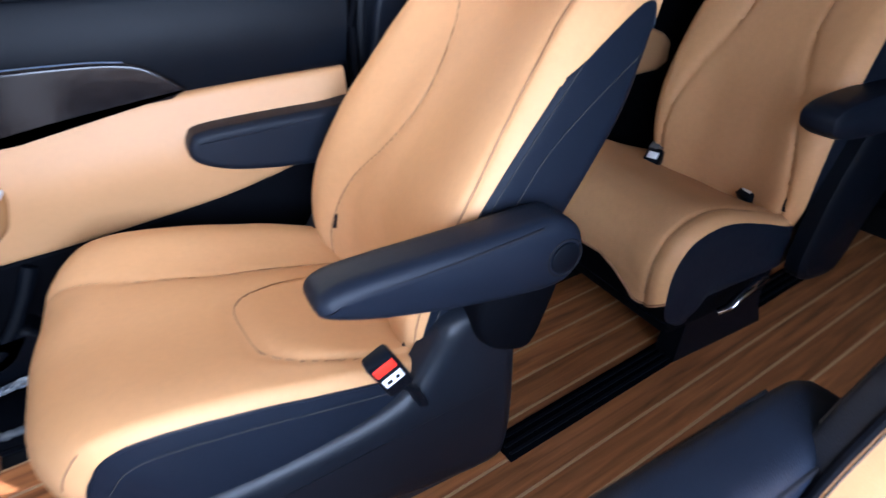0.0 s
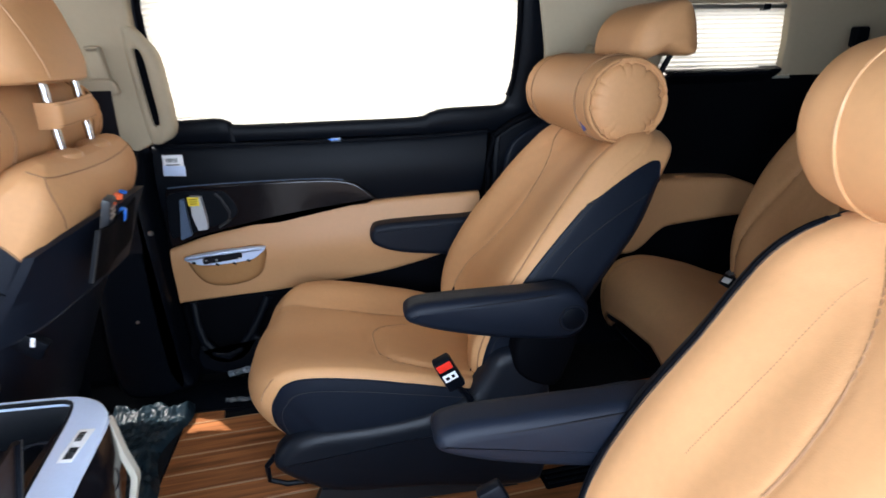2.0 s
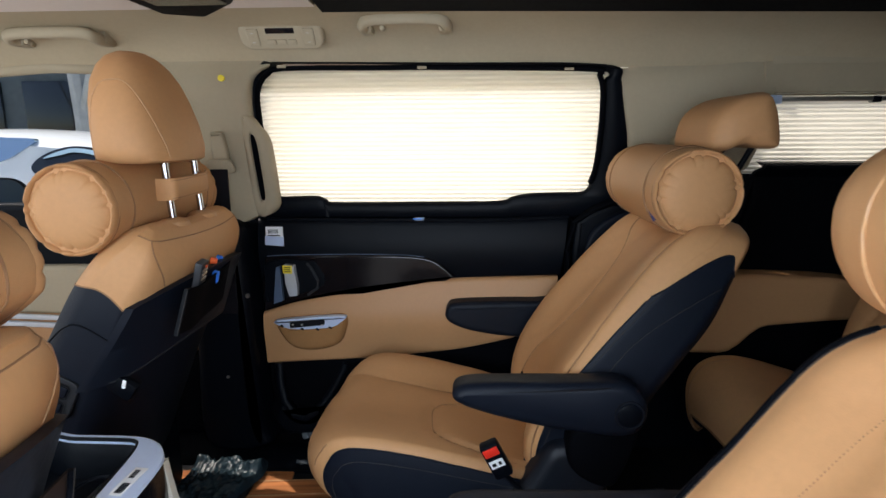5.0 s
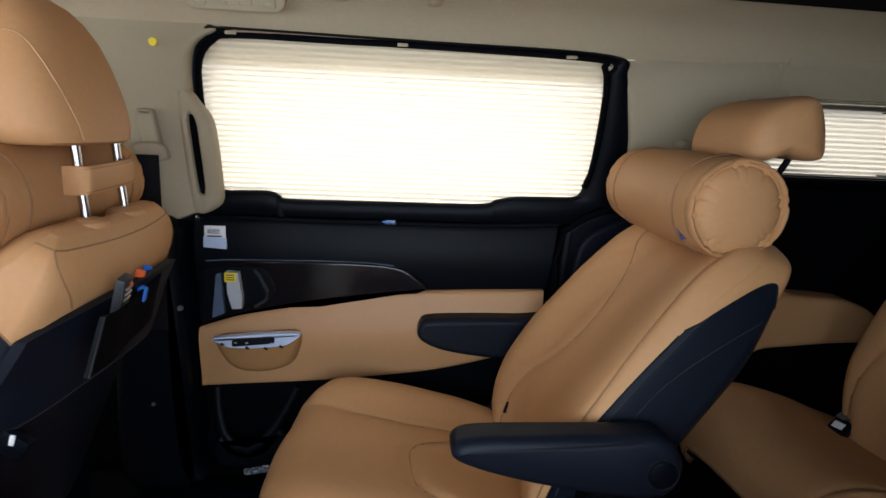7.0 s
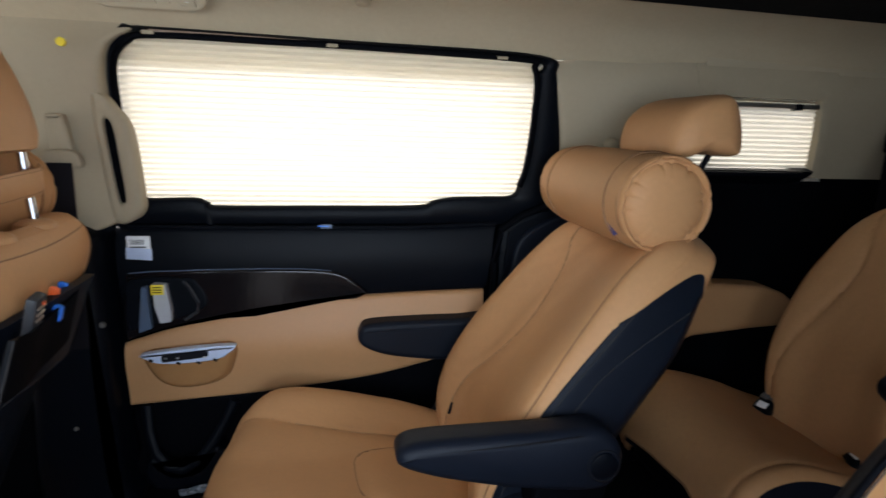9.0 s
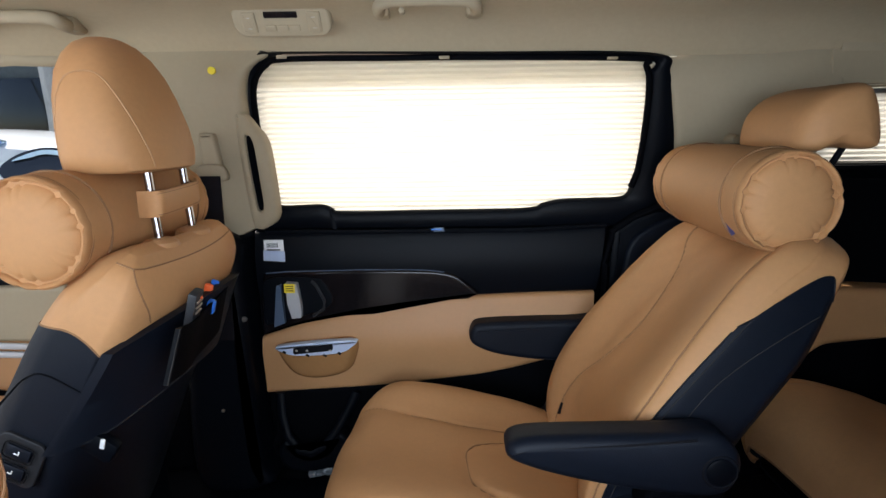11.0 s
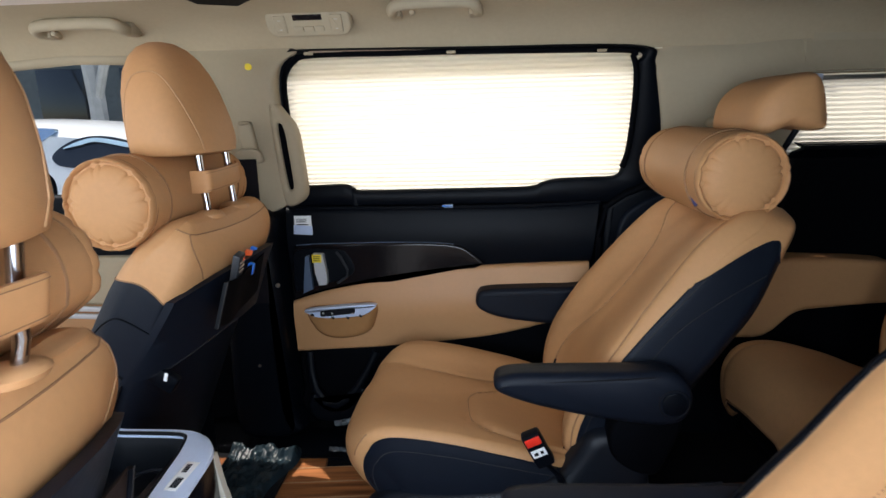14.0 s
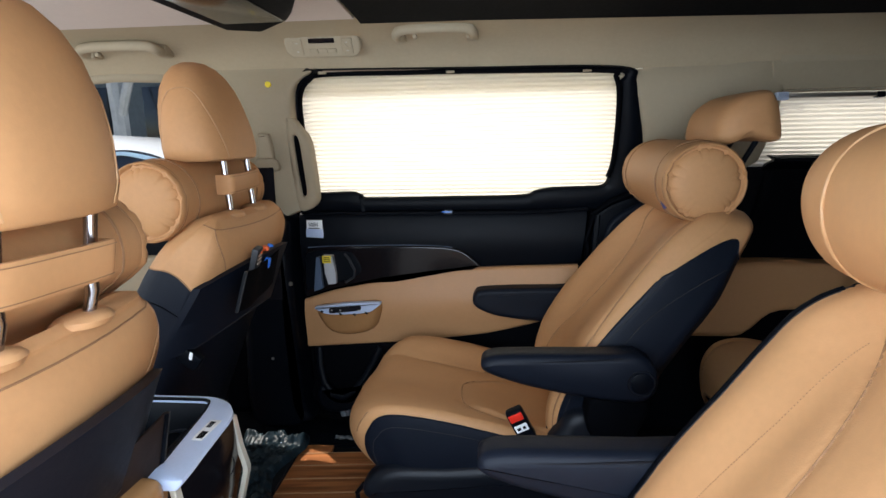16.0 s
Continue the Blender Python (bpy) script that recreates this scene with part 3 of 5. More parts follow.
    hinge = crom([(x, z, 0) for x, z in [(.36, .30), (.335, .34), (.345, .40), (.40, .425), (.455, .43), (.47, .40), (.45, .33), (.42, .28)]], 40, True)
    part("hinge_cover", loft([[(p.x, y, p.y) for p in inset([(q.x, q.y) for q in hinge], d)] for y, d in ((.095, .01), (.10, .003), (.11, 0), (.16, 0))]), BLACK_D, t)
    # headrest and its rods
    hr = headrest_block(t, "headrest", [(.628, .922), (.626, .955), (.638, .992), (.668, 1.020), (.705, 1.033), (.740, 1.035), (.757, 1.008), (.767, .965), (.770, .932), (.757, .924), (.725, .926), (.695, .932), (.655, .918)], yc, .125, .05)
    for yy in (yc - .065, yc + .065):
        part("headrest_rod", tube([(.735, yy, .935), (.695, yy, .86), (.655, yy, .79)], .006, 10), BLACK_P, t, "dark headrest rod")
    # seat-belt buckle
    bk = part("belt_buckle", moved(box(-.019, .019, -.012, .012, -.046, .036, .006), pose(.195, .095, .345, 8, -26, 0)), BLACK_P, t, "black seat-belt buckle")
    part("release_button", moved(box(-.015, .015, -.0145, -.004, .012, .030, .002), pose(.195, .095, .345, 8, -26, 0)), RED, bk, "red release button")
    part("buckle_label", moved(box(-.014, .014, -.0132, -.0118, -.016, .002, .0003), pose(.195, .095, .345, 8, -26, 0)), WHITE, bk, "white printed label")
    for dx, w in ((-.006, .008), (.006, .006)):
        part("print_bar", moved(box(dx - w / 2, dx + w / 2, -.0138, -.0130, -.011, -.004, .0002), pose(.195, .095, .345, 8, -26, 0)), INK, bk)
    part("buckle_stalk", tube([(.21, .10, .31), (.24, .115, .27), (.255, .12, .23)], .011, 8, flat=.5), BLACK_P, t)
    return t


# ---- floor ----
floor = part("floor", box(-1.75, 2.0, -0.92, 0.80, -0.10, -0.008, 0.002), CARPET, None, "black carpeted car floor", kind="structure")


def plank_mesh(length, width, depth, r):
    bm = box(0, length, -width / 2, width / 2, -depth, 0, r, 1)
    me = bpy.data.meshes.new("plank")
    bm.to_mesh(me)
    bm.free()
    return me


DECK = pose(0, 0, 0, 0, 0, 5.0)
STEP_END = .40


# ---- right body side ----
def strip(name, rows, x0, x1, mat, label, parent=None, n=2, kind="structure"):
    """A skin of constant section: rows of (y, z) carried from x0 to x1, with a back 12 mm behind."""
    rings = []
    for x in np.linspace(x0, x1, n):
        front = [Vector((x, y, z)) for y, z in rows]
        back = [p + Vector((0, 0.012 if p.y > -0.1 else -0.012, 0.004)) for p in reversed(front)]
        rings.append(front + back)
    return part(name, loft(rings), mat, parent, label, kind=kind)

def sheet(top, low, surf, thick, r, n=18):
    """A panel on the side wall between two edges of (x, z), rounded along both."""
    rings = []
    for a, b in zip(top, low):
        a, b = Vector(a).to_2d(), Vector(b).to_2d()
        ln = (a - b).length
        front = []
        for q in (0.5 - 0.5 * math.cos(math.pi * k / n) for k in range(n + 1)):
            p = a.lerp(b, q)
            d = min(1.0, min(q, 1 - q) * ln / r)
            front.append(Vector((p.x, surf(p.x, p.y) + r * (1 - math.sqrt(max(0, 1 - (1 - d) ** 2))), p.y)))
        rings.append(front + [p + Vector((0, thick, 0)) for p in reversed(front)])
    return loft(rings)


def between(zs, left, right, n=40):
    """Two upright edges of a panel: rows of (x, z) at even heights."""
    h = np.linspace(zs[0], zs[-1], n)
    return [(float(np.interp(z, zs, left)), z) for z in h], [(float(np.interp(z, zs, right)), z) for z in h]


YC = -0.10


def mirror(x, y, z):
    return (x, 2 * YC - y, z)


side_rows = [(.795, -.06), (.80, .10), (.80, .60), (.795, .73)]
strip("wall_right", side_rows, -1.75, 2.0, BLACK_D, "black lower body side trim")
upper = [(wall_y(z) + .022, z) for z in np.linspace(.725, 1.135, 8)]
strip("trim_rail", [(.664, 1.128), (.652, 1.16), (.628, 1.19), (.58, 1.216), (.50, 1.234), (.42, 1.243)], -1.75, 2.0, HEADLINER, "beige headliner roof rail", n=4)

# door pillar with the built-in grab handle
bp = thing("trim_pillar_front", (-.55, .70, .70), "beige upper door pillar trim with a grab handle", "pillar trim", kind="structure")
zs = [.712, .735, .82, .94, 1.02, 1.05, 1.08, 1.105, 1.125, 1.14, 1.165]
sides = between(zs, [-.70, -.70, -.70, -.70, -.70, -.70, -.70, -.70, -.70, -.70, -.70], [-.50, -.447, -.456, -.452, -.447, -.446, -.443, -.434, -.415, -.385, -.34])
part("pillar_cover", sheet(*sides, lambda x, z: wall_y(z) - .052 + .062 * min(1, max(0, (z - 1.03) / .13)) ** 2, .03, .012, 24), BEIGE, bp)
# the handle is one moulding with the pillar, with a slot through it
h_out = crom([(x, z, 0) for x, z in [(-.470, 1.010), (-.458, 1.014), (-.442, 1.006), (-.424, .984), (-.404, .958), (-.396, .92), (-.395, .80), (-.400, .760), (-.421, .738), (-.455, .727), (-.472, .745), (-.476, .82), (-.476, .90), (-.474, .98)]], 96, True)
h_in = crom([(x, z, 0) for x, z in [(-.450, .957), (-.445, .961), (-.438, .957), (-.433, .948), (-.4305, .930), (-.430, .885), (-.430, .81), (-.432, .786), (-.437, .778), (-.444, .776), (-.449, .783), (-.451, .82), (-.452, .88), (-.452, .935)]], 96, True)
h_o2, h_i2 = inset([(p.x, p.y) for p in h_out], .012), inset([(p.x, p.y) for p in h_in], -.008)
h_o1, h_i1 = inset([(p.x, p.y) for p in h_out], .004), inset([(p.x, p.y) for p in h_in], -.002)


def proud(x, z):
    return wall_y(z) - .0545 - .024 * min(1, max(0, (x + .48) / .05)) * min(1, max(0, (1.03 - z) / .08))


part("grab_handle", loft([[(p.x, proud(p.x, p.y) + .035, p.y) for p in h_out], [(p.x, proud(p.x, p.y) + .012, p.y) for p in h_out], [(p.x, proud(p.x, p.y) + .004, p.y) for p in h_o1], [(p.x, proud(p.x, p.y), p.y) for p in h_o2], [(p.x, proud(p.x, p.y), p.y) for p in h_i2], [(p.x, proud(p.x, p.y) + .004, p.y) for p in h_i1], [(p.x, proud(p.x, p.y) + .012, p.y) for p in h_in], [(p.x, proud(p.x, p.y) + .05, p.y) for p in h_in]], caps=False), BEIGE, bp, "moulded beige grab handle")
# thin black plate behind the slot, its colour standing for the slot's shade
part("recess_plate", pillow([(-.464, .962), (-.432, .962), (-.432, .774), (-.464, .774)], 0, .004, .001, n=40, surf=lambda x, z: wall_y(z) - .054), BLACK_D, bp)
part("sticker", spin([(.0, -.002), (.0085, -.002), (.0085, .004)], (-.503, wall_y(1.105) - .053, 1.105), n=24), YELLOW, bp, "round yellow sticker")
# belt anchor and belt
ba = thing("seat_belt", (-.53, .65, .87), "black front seat belt hanging from a beige height adjuster", "seat belt")
part("adjuster", pillow([(-.553, .868), (-.553, .955), (-.545, .967), (-.525, .967), (-.517, .955), (-.517, .868)], 0, .02, .006, n=40, surf=lambda x, z: wall_y(z) - .082), BEIGE, ba, "beige belt height adjuster")
part("anchor", pillow([(-.572, .872), (-.56, .893), (-.51, .893), (-.497, .872), (-.505, .856), (-.56, .856)], 0, .016, .006, n=40, surf=lambda x, z: wall_y(z) - .096), BEIGE, ba)
part("webbing", box(-.560, -.512, .624, .629, .46, .868, .001), BELT, ba, "black belt webbing")
# lower door pillar
bl = thing("trim_pillar_lower", (-.55, .70, 0), "black plastic lower door pillar trim", "pillar trim", kind="structure")
part("lower_cover", pillow([(-.66, .02), (-.67, .35), (-.67, .705), (-.51, .712), (-.50, .60), (-.495, .30), (-.485, .10), (-.47, .02)], .665, .12, .03, n=80), BLACK_P, bl)
part("screw", spin([(0, -.003), (.006, -.003), (.007, .003)], (-.50, .669, .50), n=16), SATIN, bl)
part("screw", spin([(0, -.003), (.004, -.003), (.005, .003)], (-.575, .664, .25), n=12), SATIN, bl)

# ---- sliding door on the far side ----
door = thing("door_1", (0, .76, .0), "closed sliding door with tan and black inner trim", "car door", kind="structure")

up_top = [(x, .715 + .010 * max(0, (x - .2) / .24) ** 2) for x in np.linspace(-.484, .432, 50)]
up_low = [(x, float(np.interp(x, [-.48, -.2, .2, .42], [.44, .50, .535, .545]))) for x in np.linspace(-.484, .412, 50)]
part("upper_panel", sheet(up_top, up_low, lambda x, z: .752 - .016 * math.sin(min(1, max(0, (z - .53) / .19)) * math.pi), .04, .012), BLACK_P, door, "black plastic upper door panel")
inner = [(-.433, 1.043), (-.425, 1.09), (-.399, 1.122), (-.347, 1.135), (.07, 1.127), (.475, 1.119), (.497, 1.09), (.502, 1.023), (.503, .94), (.499, .86), (.488, .815), (.470, .795), (.40, .792), (.318, .789), (.27, .780), (.223, .767), (-.02, .764), (-.25, .763), (-.275, .770), (-.303, .782), (-.36, .782), (-.415, .782), (-.432, .80), (-.436, .90)]
outer = [(-.492, 1.043), (-.488, 1.10), (-.412, 1.148), (-.347, 1.149), (.07, 1.143), (.495, 1.134), (.545, 1.09), (.562, 1.023), (.580, .94), (.592, .86), (.595, .80), (.580, .745), (.45, .717), (.318, .716), (.27, .716), (.223, .716), (-.02, .716), (-.25, .716), (-.275, .716), (-.303, .716), (-.36, .716), (-.470, .716), (-.492, .76), (-.494, .90)]
ci = [Vector((a, b)) for a, b, _ in crom([(x, z, 0) for x, z in inner], 192, True)]
co = [Vector((a, b)) for a, b, _ in crom([(x, z, 0) for x, z in outer], 192, True)]
rings = [[(p.x, wall_y(p.y) + .045, p.y) for p in co], [(p.x, wall_y(p.y) + .002, p.y) for p in co], [(p.x, wall_y(p.y) - .006, p.y) for p in inset([tuple(q) for q in co], .006)],
         [(p.x, wall_y(p.y) - .004, p.y) for p in inset([tuple(q) for q in ci], -.010)], [(p.x, wall_y(p.y) + .006, p.y) for p in ci], [(p.x, wall_y(p.y) + .04, p.y) for p in inset([tuple(q) for q in ci], -.004)]]
part("window_frame", loft(rings, caps=False), BLACK_P, door, "black window surround", 75)
part("window_seal", tube(crom([(-.436, wall_y(.95) - .006, .95), (-.434, wall_y(1.04) - .006, 1.04), (-.424, wall_y(1.085) - .006, 1.085), (-.396, wall_y(1.118) - .006, 1.118), (-.345, wall_y(1.132) - .006, 1.132), (-.1, wall_y(1.131) - .006, 1.131), (.07, wall_y(1.13) - .006, 1.13), (.455, wall_y(1.122) - .006, 1.122), (.484, wall_y(1.105) - .006, 1.105), (.497, wall_y(1.06) - .006, 1.06), (.501, wall_y(.97) - .006, .97), (.498, wall_y(.87) - .006, .87), (.486, wall_y(.82) - .006, .82)], 90), .0075, 8), BLACK_D, door, "black rubber window seal")
part("beltline_lip", tube([(-.45, .738, .716), (-.2, .735, .713), (.2, .735, .713), (.43, .738, .722)], .005, 8), BLACK_P, door)

# tan armrest band
tan_out = crom([(x, z, 0) for x, z in [(-.474, .435), (-.42, .453), (-.367, .469), (-.27, .491), (-.177, .508), (-.08, .522), (.008, .531), (.12, .538), (.25, .543), (.405, .546)]], 50)
tan_low = crom([(x, z, 0) for x, z in [(.40, .40), (.33, .374), (.262, .352), (.18, .330), (.097, .313), (-.04, .296), (-.185, .281), (-.33, .272), (-.481, .262)]], 50)
band = part("trim_band", sheet([(p.x, p.y) for p in tan_out], [(p.x, p.y) for p in reversed(tan_low)], lambda x, z: .742 - .028 * math.exp(-(((z - .42 - .10 * (x + .1) * .4) / .09) ** 2)), .04, .010), TAN_VINYL, door, "tan leatherette door band")
# piano-black trim
pt = [(-.462, .603)] + [(p.x, p.y) for p in crom([(-.40, .608, 0), (-.2, .611, 0), (-.05, .609, 0), (.012, .603, 0), (.045, .592, 0), (.075, .570, 0), (.102, .545, 0)], 36)] + [(p.x, p.y - .005) for p in reversed(tan_out) if p.x < .09] + [(-.476, .52)]
piano = part("gloss_trim", pillow(pt, .728, .03, .006, 3, raw=True), PIANO, door, "gloss black decorative trim under clear film")
part("trim_edge", tube([(-.455, .7275, .606)] + [(p.x, .7265, p.y + .002) for p in crom([(-.40, .608, 0), (-.2, .611, 0), (-.05, .609, 0), (.012, .603, 0)], 24)], .0014, 6), SLATE, piano)
recess = [(-.452, .590), (-.33, .592), (-.305, .580), (-.285, .545), (-.29, .520), (-.33, .500), (-.44, .470), (-.466, .470), (-.466, .53)]
part("recess_plate", pillow(recess, .7235, .02, .003, n=60), BLACK_P, door, "black recess behind the door handle")
lever = part("door_handle", loft([[Vector((-.384 + dx * .85, y, z)) for dx, z in ((-.018 + k, .585), (.016 + k, .583), (.026 + k, .52), (.024 + k, .492), (-.004 + k, .490), (-.016 + k, .53))] for y, k in ((.722, 0), (.705, 0), (.700, .001))]), SILVER, door, "silver door handle lever")
part("handle_label", box(-.402, -.374, .6985, .700, .560, .584, .0004), YELLOW, lever, "yellow warning label")
for z in (.566, .572, .578):
    part("print_bar", box(-.398, -.378, .6975, .6986, z - .0012, z + .0012, .0002), INK, lever)
part("lock_tab", loft([[(x, y, z) for x, z in ((-.425, .575), (-.414, .578), (-.409, .475), (-.438, .464))] for y in (.722, .708)]), SLATE, door, "pale blue film-covered lock tab")
part("pull_bezel", tube([(-.335, .722, .585), (-.322, .715, .575), (-.302, .713, .535), (-.305, .713, .512), (-.335, .716, .492)], .004, 8), SLATE_D, door)
# window switch with its pull cup
cup = crom([(x, z, 0) for x, z in [(-.425, .415), (-.33, .425), (-.225, .432), (-.228, .370), (-.255, .334), (-.315, .316), (-.375, .320), (-.412, .352)]], 56, True)
ring0 = [(p.x, p.y) for p in cup]
rings = []
for d, y in ((0, .745), (0, .706), (.003, .694), (.010, .684), (.020, .678), (.034, .680)):
    rings.append([(p.x, y + .05 * max(0, (.42 - p.y)) / .09 * (.4 if y < .73 else 0), p.y) for p in inset(ring0, d)])
part("pull_cup", loft(rings), TAN_GLOSS, door, "tan film-covered plastic pull cup")
sw = crom([(x, z, 0) for x, z in [(-.428, .420), (-.36, .430), (-.29, .436), (-.218, .437), (-.232, .418), (-.26, .404), (-.33, .397), (-.385, .398), (-.41, .406)]], 48, True)
swp = part("switch_plate", pillow([(p.x, p.y) for p in sw], .674, .02, .003, raw=True), FILM, door, "silver window switch plate with torn film")
part("switch", pillow([(-.330 + a, .4155 + b + .10 * a) for a, b in rrect(.104, .018, .006)], .671, .01, .002, raw=True), INK, swp, "black window switch")
for dx in (-.372, -.345, -.285):
    part("switch_mark", box(dx - .003, dx + .003, .6695, .671, .411, .415, .0003), SATIN, swp)
for x, z in ((-.405, .408), (-.345, .399), (-.300, .3985), (-.262, .404)):
    part("film_tear", moved(box(-.005, .005, -.001, .001, -.003, .003, .0008), pose(x, .6725, z, 0, 30, 0)), INK, swp)
# armrest pad
padp = [(.076, .440), (.082, .468), (.105, .481), (.20, .486), (.33, .488), (.45, .488), (.455, .40), (.40, .383), (.33, .377), (.24, .383), (.15, .397), (.095, .418)]
pad = part("armrest_pad", pillow(padp, .668, .09, .015, 6, n=80), BLACK_L, door, "black padded door armrest")
# lower panel with map pocket
part("lower_panel", pillow([(-.47, .26), (-.33, .268), (-.1, .285), (.15, .325), (.40, .395), (.42, .30), (.42, .05), (0, .03), (-.45, .04), (-.475, .15)], .757, .03, .01, n=90), BLACK_D, door, "black lower door panel")
part("pocket_rim", tube([(-.445, .742, .262), (-.44, .728, .20), (-.425, .715, .145), (-.395, .708, .108), (-.36, .705, .10), (-.325, .708, .118), (-.29, .720, .16), (-.26, .735, .21), (-.235, .745, .262)], .010, 10, flat=1.3), BLACK_P, door, "black door pocket rim")
part("pocket_bottom", pillow([(-.43, .14), (-.395, .105), (-.36, .095), (-.32, .11), (-.28, .16), (-.25, .12), (-.30, .05), (-.42, .05), (-.45, .10)], .70, .06, .012, n=50), BLACK_P, door)
part("film_scrap", film_patch(.07, .018, pose(-.33, .675, .06, 70, -10, 0), .010), CLEAR, door, "crumpled protective film scrap", 180)
part("speaker_grille", pillow([(-.20, .23), (-.12, .245), (-.05, .22), (-.03, .15), (-.08, .09), (-.16, .08), (-.22, .13)], .742, .02, .01, n=48), BLACK_D, door)
stick = part("printed_label", box(-.456, -.405, .730, .733, .640, .694, .0008), WHITE, door, "white printed label with bar code")
part("film_scrap", moved(box(-.028, .028, -.0012, .0012, -.014, .014, .0005), pose(-.430, .7275, .652, 6, 4, 0)), FILM, stick)
for k in range(9):
    part("print_bar", box(-.448 + k * .0034, -.4466 + k * .0034, .7288, .7302, .674, .686, .0002), INK, stick)
for z in (.668, .662, .645):
    part("print_bar", box(-.449, -.414, .7288, .7302, z - .0015, z + .0015, .0002), INK, stick)
part("shade_clip", box(-.014, .014, .727, .737, .711, .722, .002), SLATE, door, "small blue film-covered shade hook")
part("film_tab", box(-.02, .006, .7265, .729, .716, .7195, .0005), BLUE, door)


# ---- pleated shades ----
def pleated_shade(name, x0, x1, z0, z1, yf, pleat, label, mask):
    t = thing(name, ((x0 + x1) / 2, yf(z0), z0), label, "window shade", "pleated window shades")
    n = int((z1 - z0) / pleat) * 2
    bm = bmesh.new()
    prev = None
    xs = np.linspace(x0, x1, 40)
    for k in range(n + 1):
        z = z0 + (z1 - z0) * k / n
        row = [bm.verts.new((x, yf(z) + (.0026 if k % 2 else -.0026), z)) for x in xs]
        if prev:
            for a in range(39):
                if mask((xs[a] + xs[a + 1]) / 2, z):
                    bm.faces.new((prev[a], prev[a + 1], row[a + 1], row[a]))
        prev = row
    bmesh.ops.delete(bm, geom=[v for v in bm.verts if not v.link_faces], context="VERTS")
    part("pleated_cloth", bm, SHADE, t, "cream translucent pleated cloth", 10)
    return t


shade = pleated_shade("window_shade", -.46, .56, .745, 1.128, lambda z: wall_y(z) + .020, .0125, "cream pleated shade drawn over the sliding door window", lambda x, z: True)
part("head_rail", tube([(-.352, wall_y(1.135) - .004, 1.1385), (.03, wall_y(1.13) - .004, 1.131), (.40, wall_y(1.12) - .004, 1.1235)], .0065, 8), RAIL, shade, "slim brown shade head rail")
for x in (-.352, .02, .402):
    part("rail_clip", box(x - .012, x + .012, wall_y(1.13) - .018, wall_y(1.13) - .002, 1.126 - .02 * (x + .352) * .9 + .006, 1.140 - .02 * (x + .352), .002), BEIGE, shade, "small beige rail clip")

bmv = bmesh.new()
prev = None
for k in range(9):
    z = 1.075 + .055 * k / 8
    row = [bmv.verts.new((x, wall_y(z) + .026 + (.004 if k % 2 else -.002), z)) for x in np.linspace(-.455, .555, 12)]
    if prev:
        for a in range(11):
            bmv.faces.new((prev[a], prev[a + 1], row[a + 1], row[a]))
    prev = row
part("gathered_folds", bmv, SHADE, shade, "gathered upper folds of the shade", 10)

# ---- rear quarter ----
cpil = thing("trim_pillar_middle", (.75, .68, .75), "beige upper rear pillar trim", "pillar trim", kind="structure")
sides = between([.80, .86, .95, 1.04, 1.09, 1.12, 1.165], [.60, .585, .575, .552, .53, .51, .45], [.80, .905, .93, .935, .94, .94, .95])
part("pillar_cover", sheet(*sides, lambda x, z: wall_y(z) - .012 - .02 * min(1, max(0, (x - .55) / .3)) + .050 * min(1, max(0, (z - 1.03) / .12)) ** 2, .04, .012, 24), BEIGE, cpil)
part("coat_hook", spin([(0, -.03), (.010, -.028), (.013, -.015), (.012, 0), (.016, .006)], (.70, .675, .935), n=20), BEIGE, cpil, "beige coat hook")
cl = thing("trim_pillar_rear_lower", (.62, .72, .0), "black lower rear pillar trim with a curved moulding", "pillar trim", kind="structure")
part("lower_cover", pillow([(.44, .02), (.44, .45), (.445, .68), (.47, .725), (.53, .755), (.60, .78), (.75, .83), (1.0, .85), (1.0, .5), (.98, .02)], .752, .06, .02, n=90), BLACK_P, cl)
part("curved_moulding", pillow([(.475, .45), (.48, .60), (.50, .68), (.56, .725), (.64, .75), (.72, .74), (.72, .40)], .742, .02, .012, n=60), BLACK_L, cl)
part("door_seal", tube([(.436, .745, .05), (.436, .745, .40), (.432, .742, .62), (.445, .738, .705), (.50, .735, .745), (.57, .73, .775)], .009, 8), BLACK_D, cl)
qt = thing("quarter_trim", (1.1, .70, .3), "black rear quarter side trim with a tan armrest", "side trim", kind="structure")
part("quarter_panel", pillow([(.95, .02), (.95, .84), (1.15, .845), (1.20, .868), (1.30, .868), (2.0, .83), (2.0, .02)], .735, .05, .02, n=90), BLACK_D, qt)
arm_x = np.linspace(.70, 1.272, 80)
arm_top = [(x, float(np.interp(x, [.70, .80, .93, 1.03, 1.13, 1.20, 1.25, 1.272], [.55, .562, .570, .568, .564, .557, .538, .522]))) for x in arm_x]
arm_low = [(x, float(np.interp(x, [.70, .86, .885, .91, .94, .965, .99, 1.16, 1.25, 1.272], [.336, .335, .340, .358, .392, .412, .420, .437, .442, .455]))) for x in arm_x]
part("quarter_armrest", sheet(arm_top, arm_low, lambda x, z: .660 + .010 * max(0, (.47 - z) / .14), .09, .016), TAN_VINYL, qt, "tan side armrest")
dp = thing("trim_pillar_back", (1.5, .66, .85), "beige rear pillar trim", "pillar trim", kind="structure")
sides = between([.855, .86, .95, 1.03, 1.06, 1.165], [1.307, 1.305, 1.29, 1.27, 1.255, 1.25], [1.99] * 6)
part("pillar_cover", sheet(*sides, lambda x, z: wall_y(z) - .03 + .05 * min(1, max(0, (z - 1.05) / .10)) ** 2, .04, .012, 24), BEIGE, dp)
sides = between([1.058, 1.165], [.90, .90], [1.30, 1.30], 16)
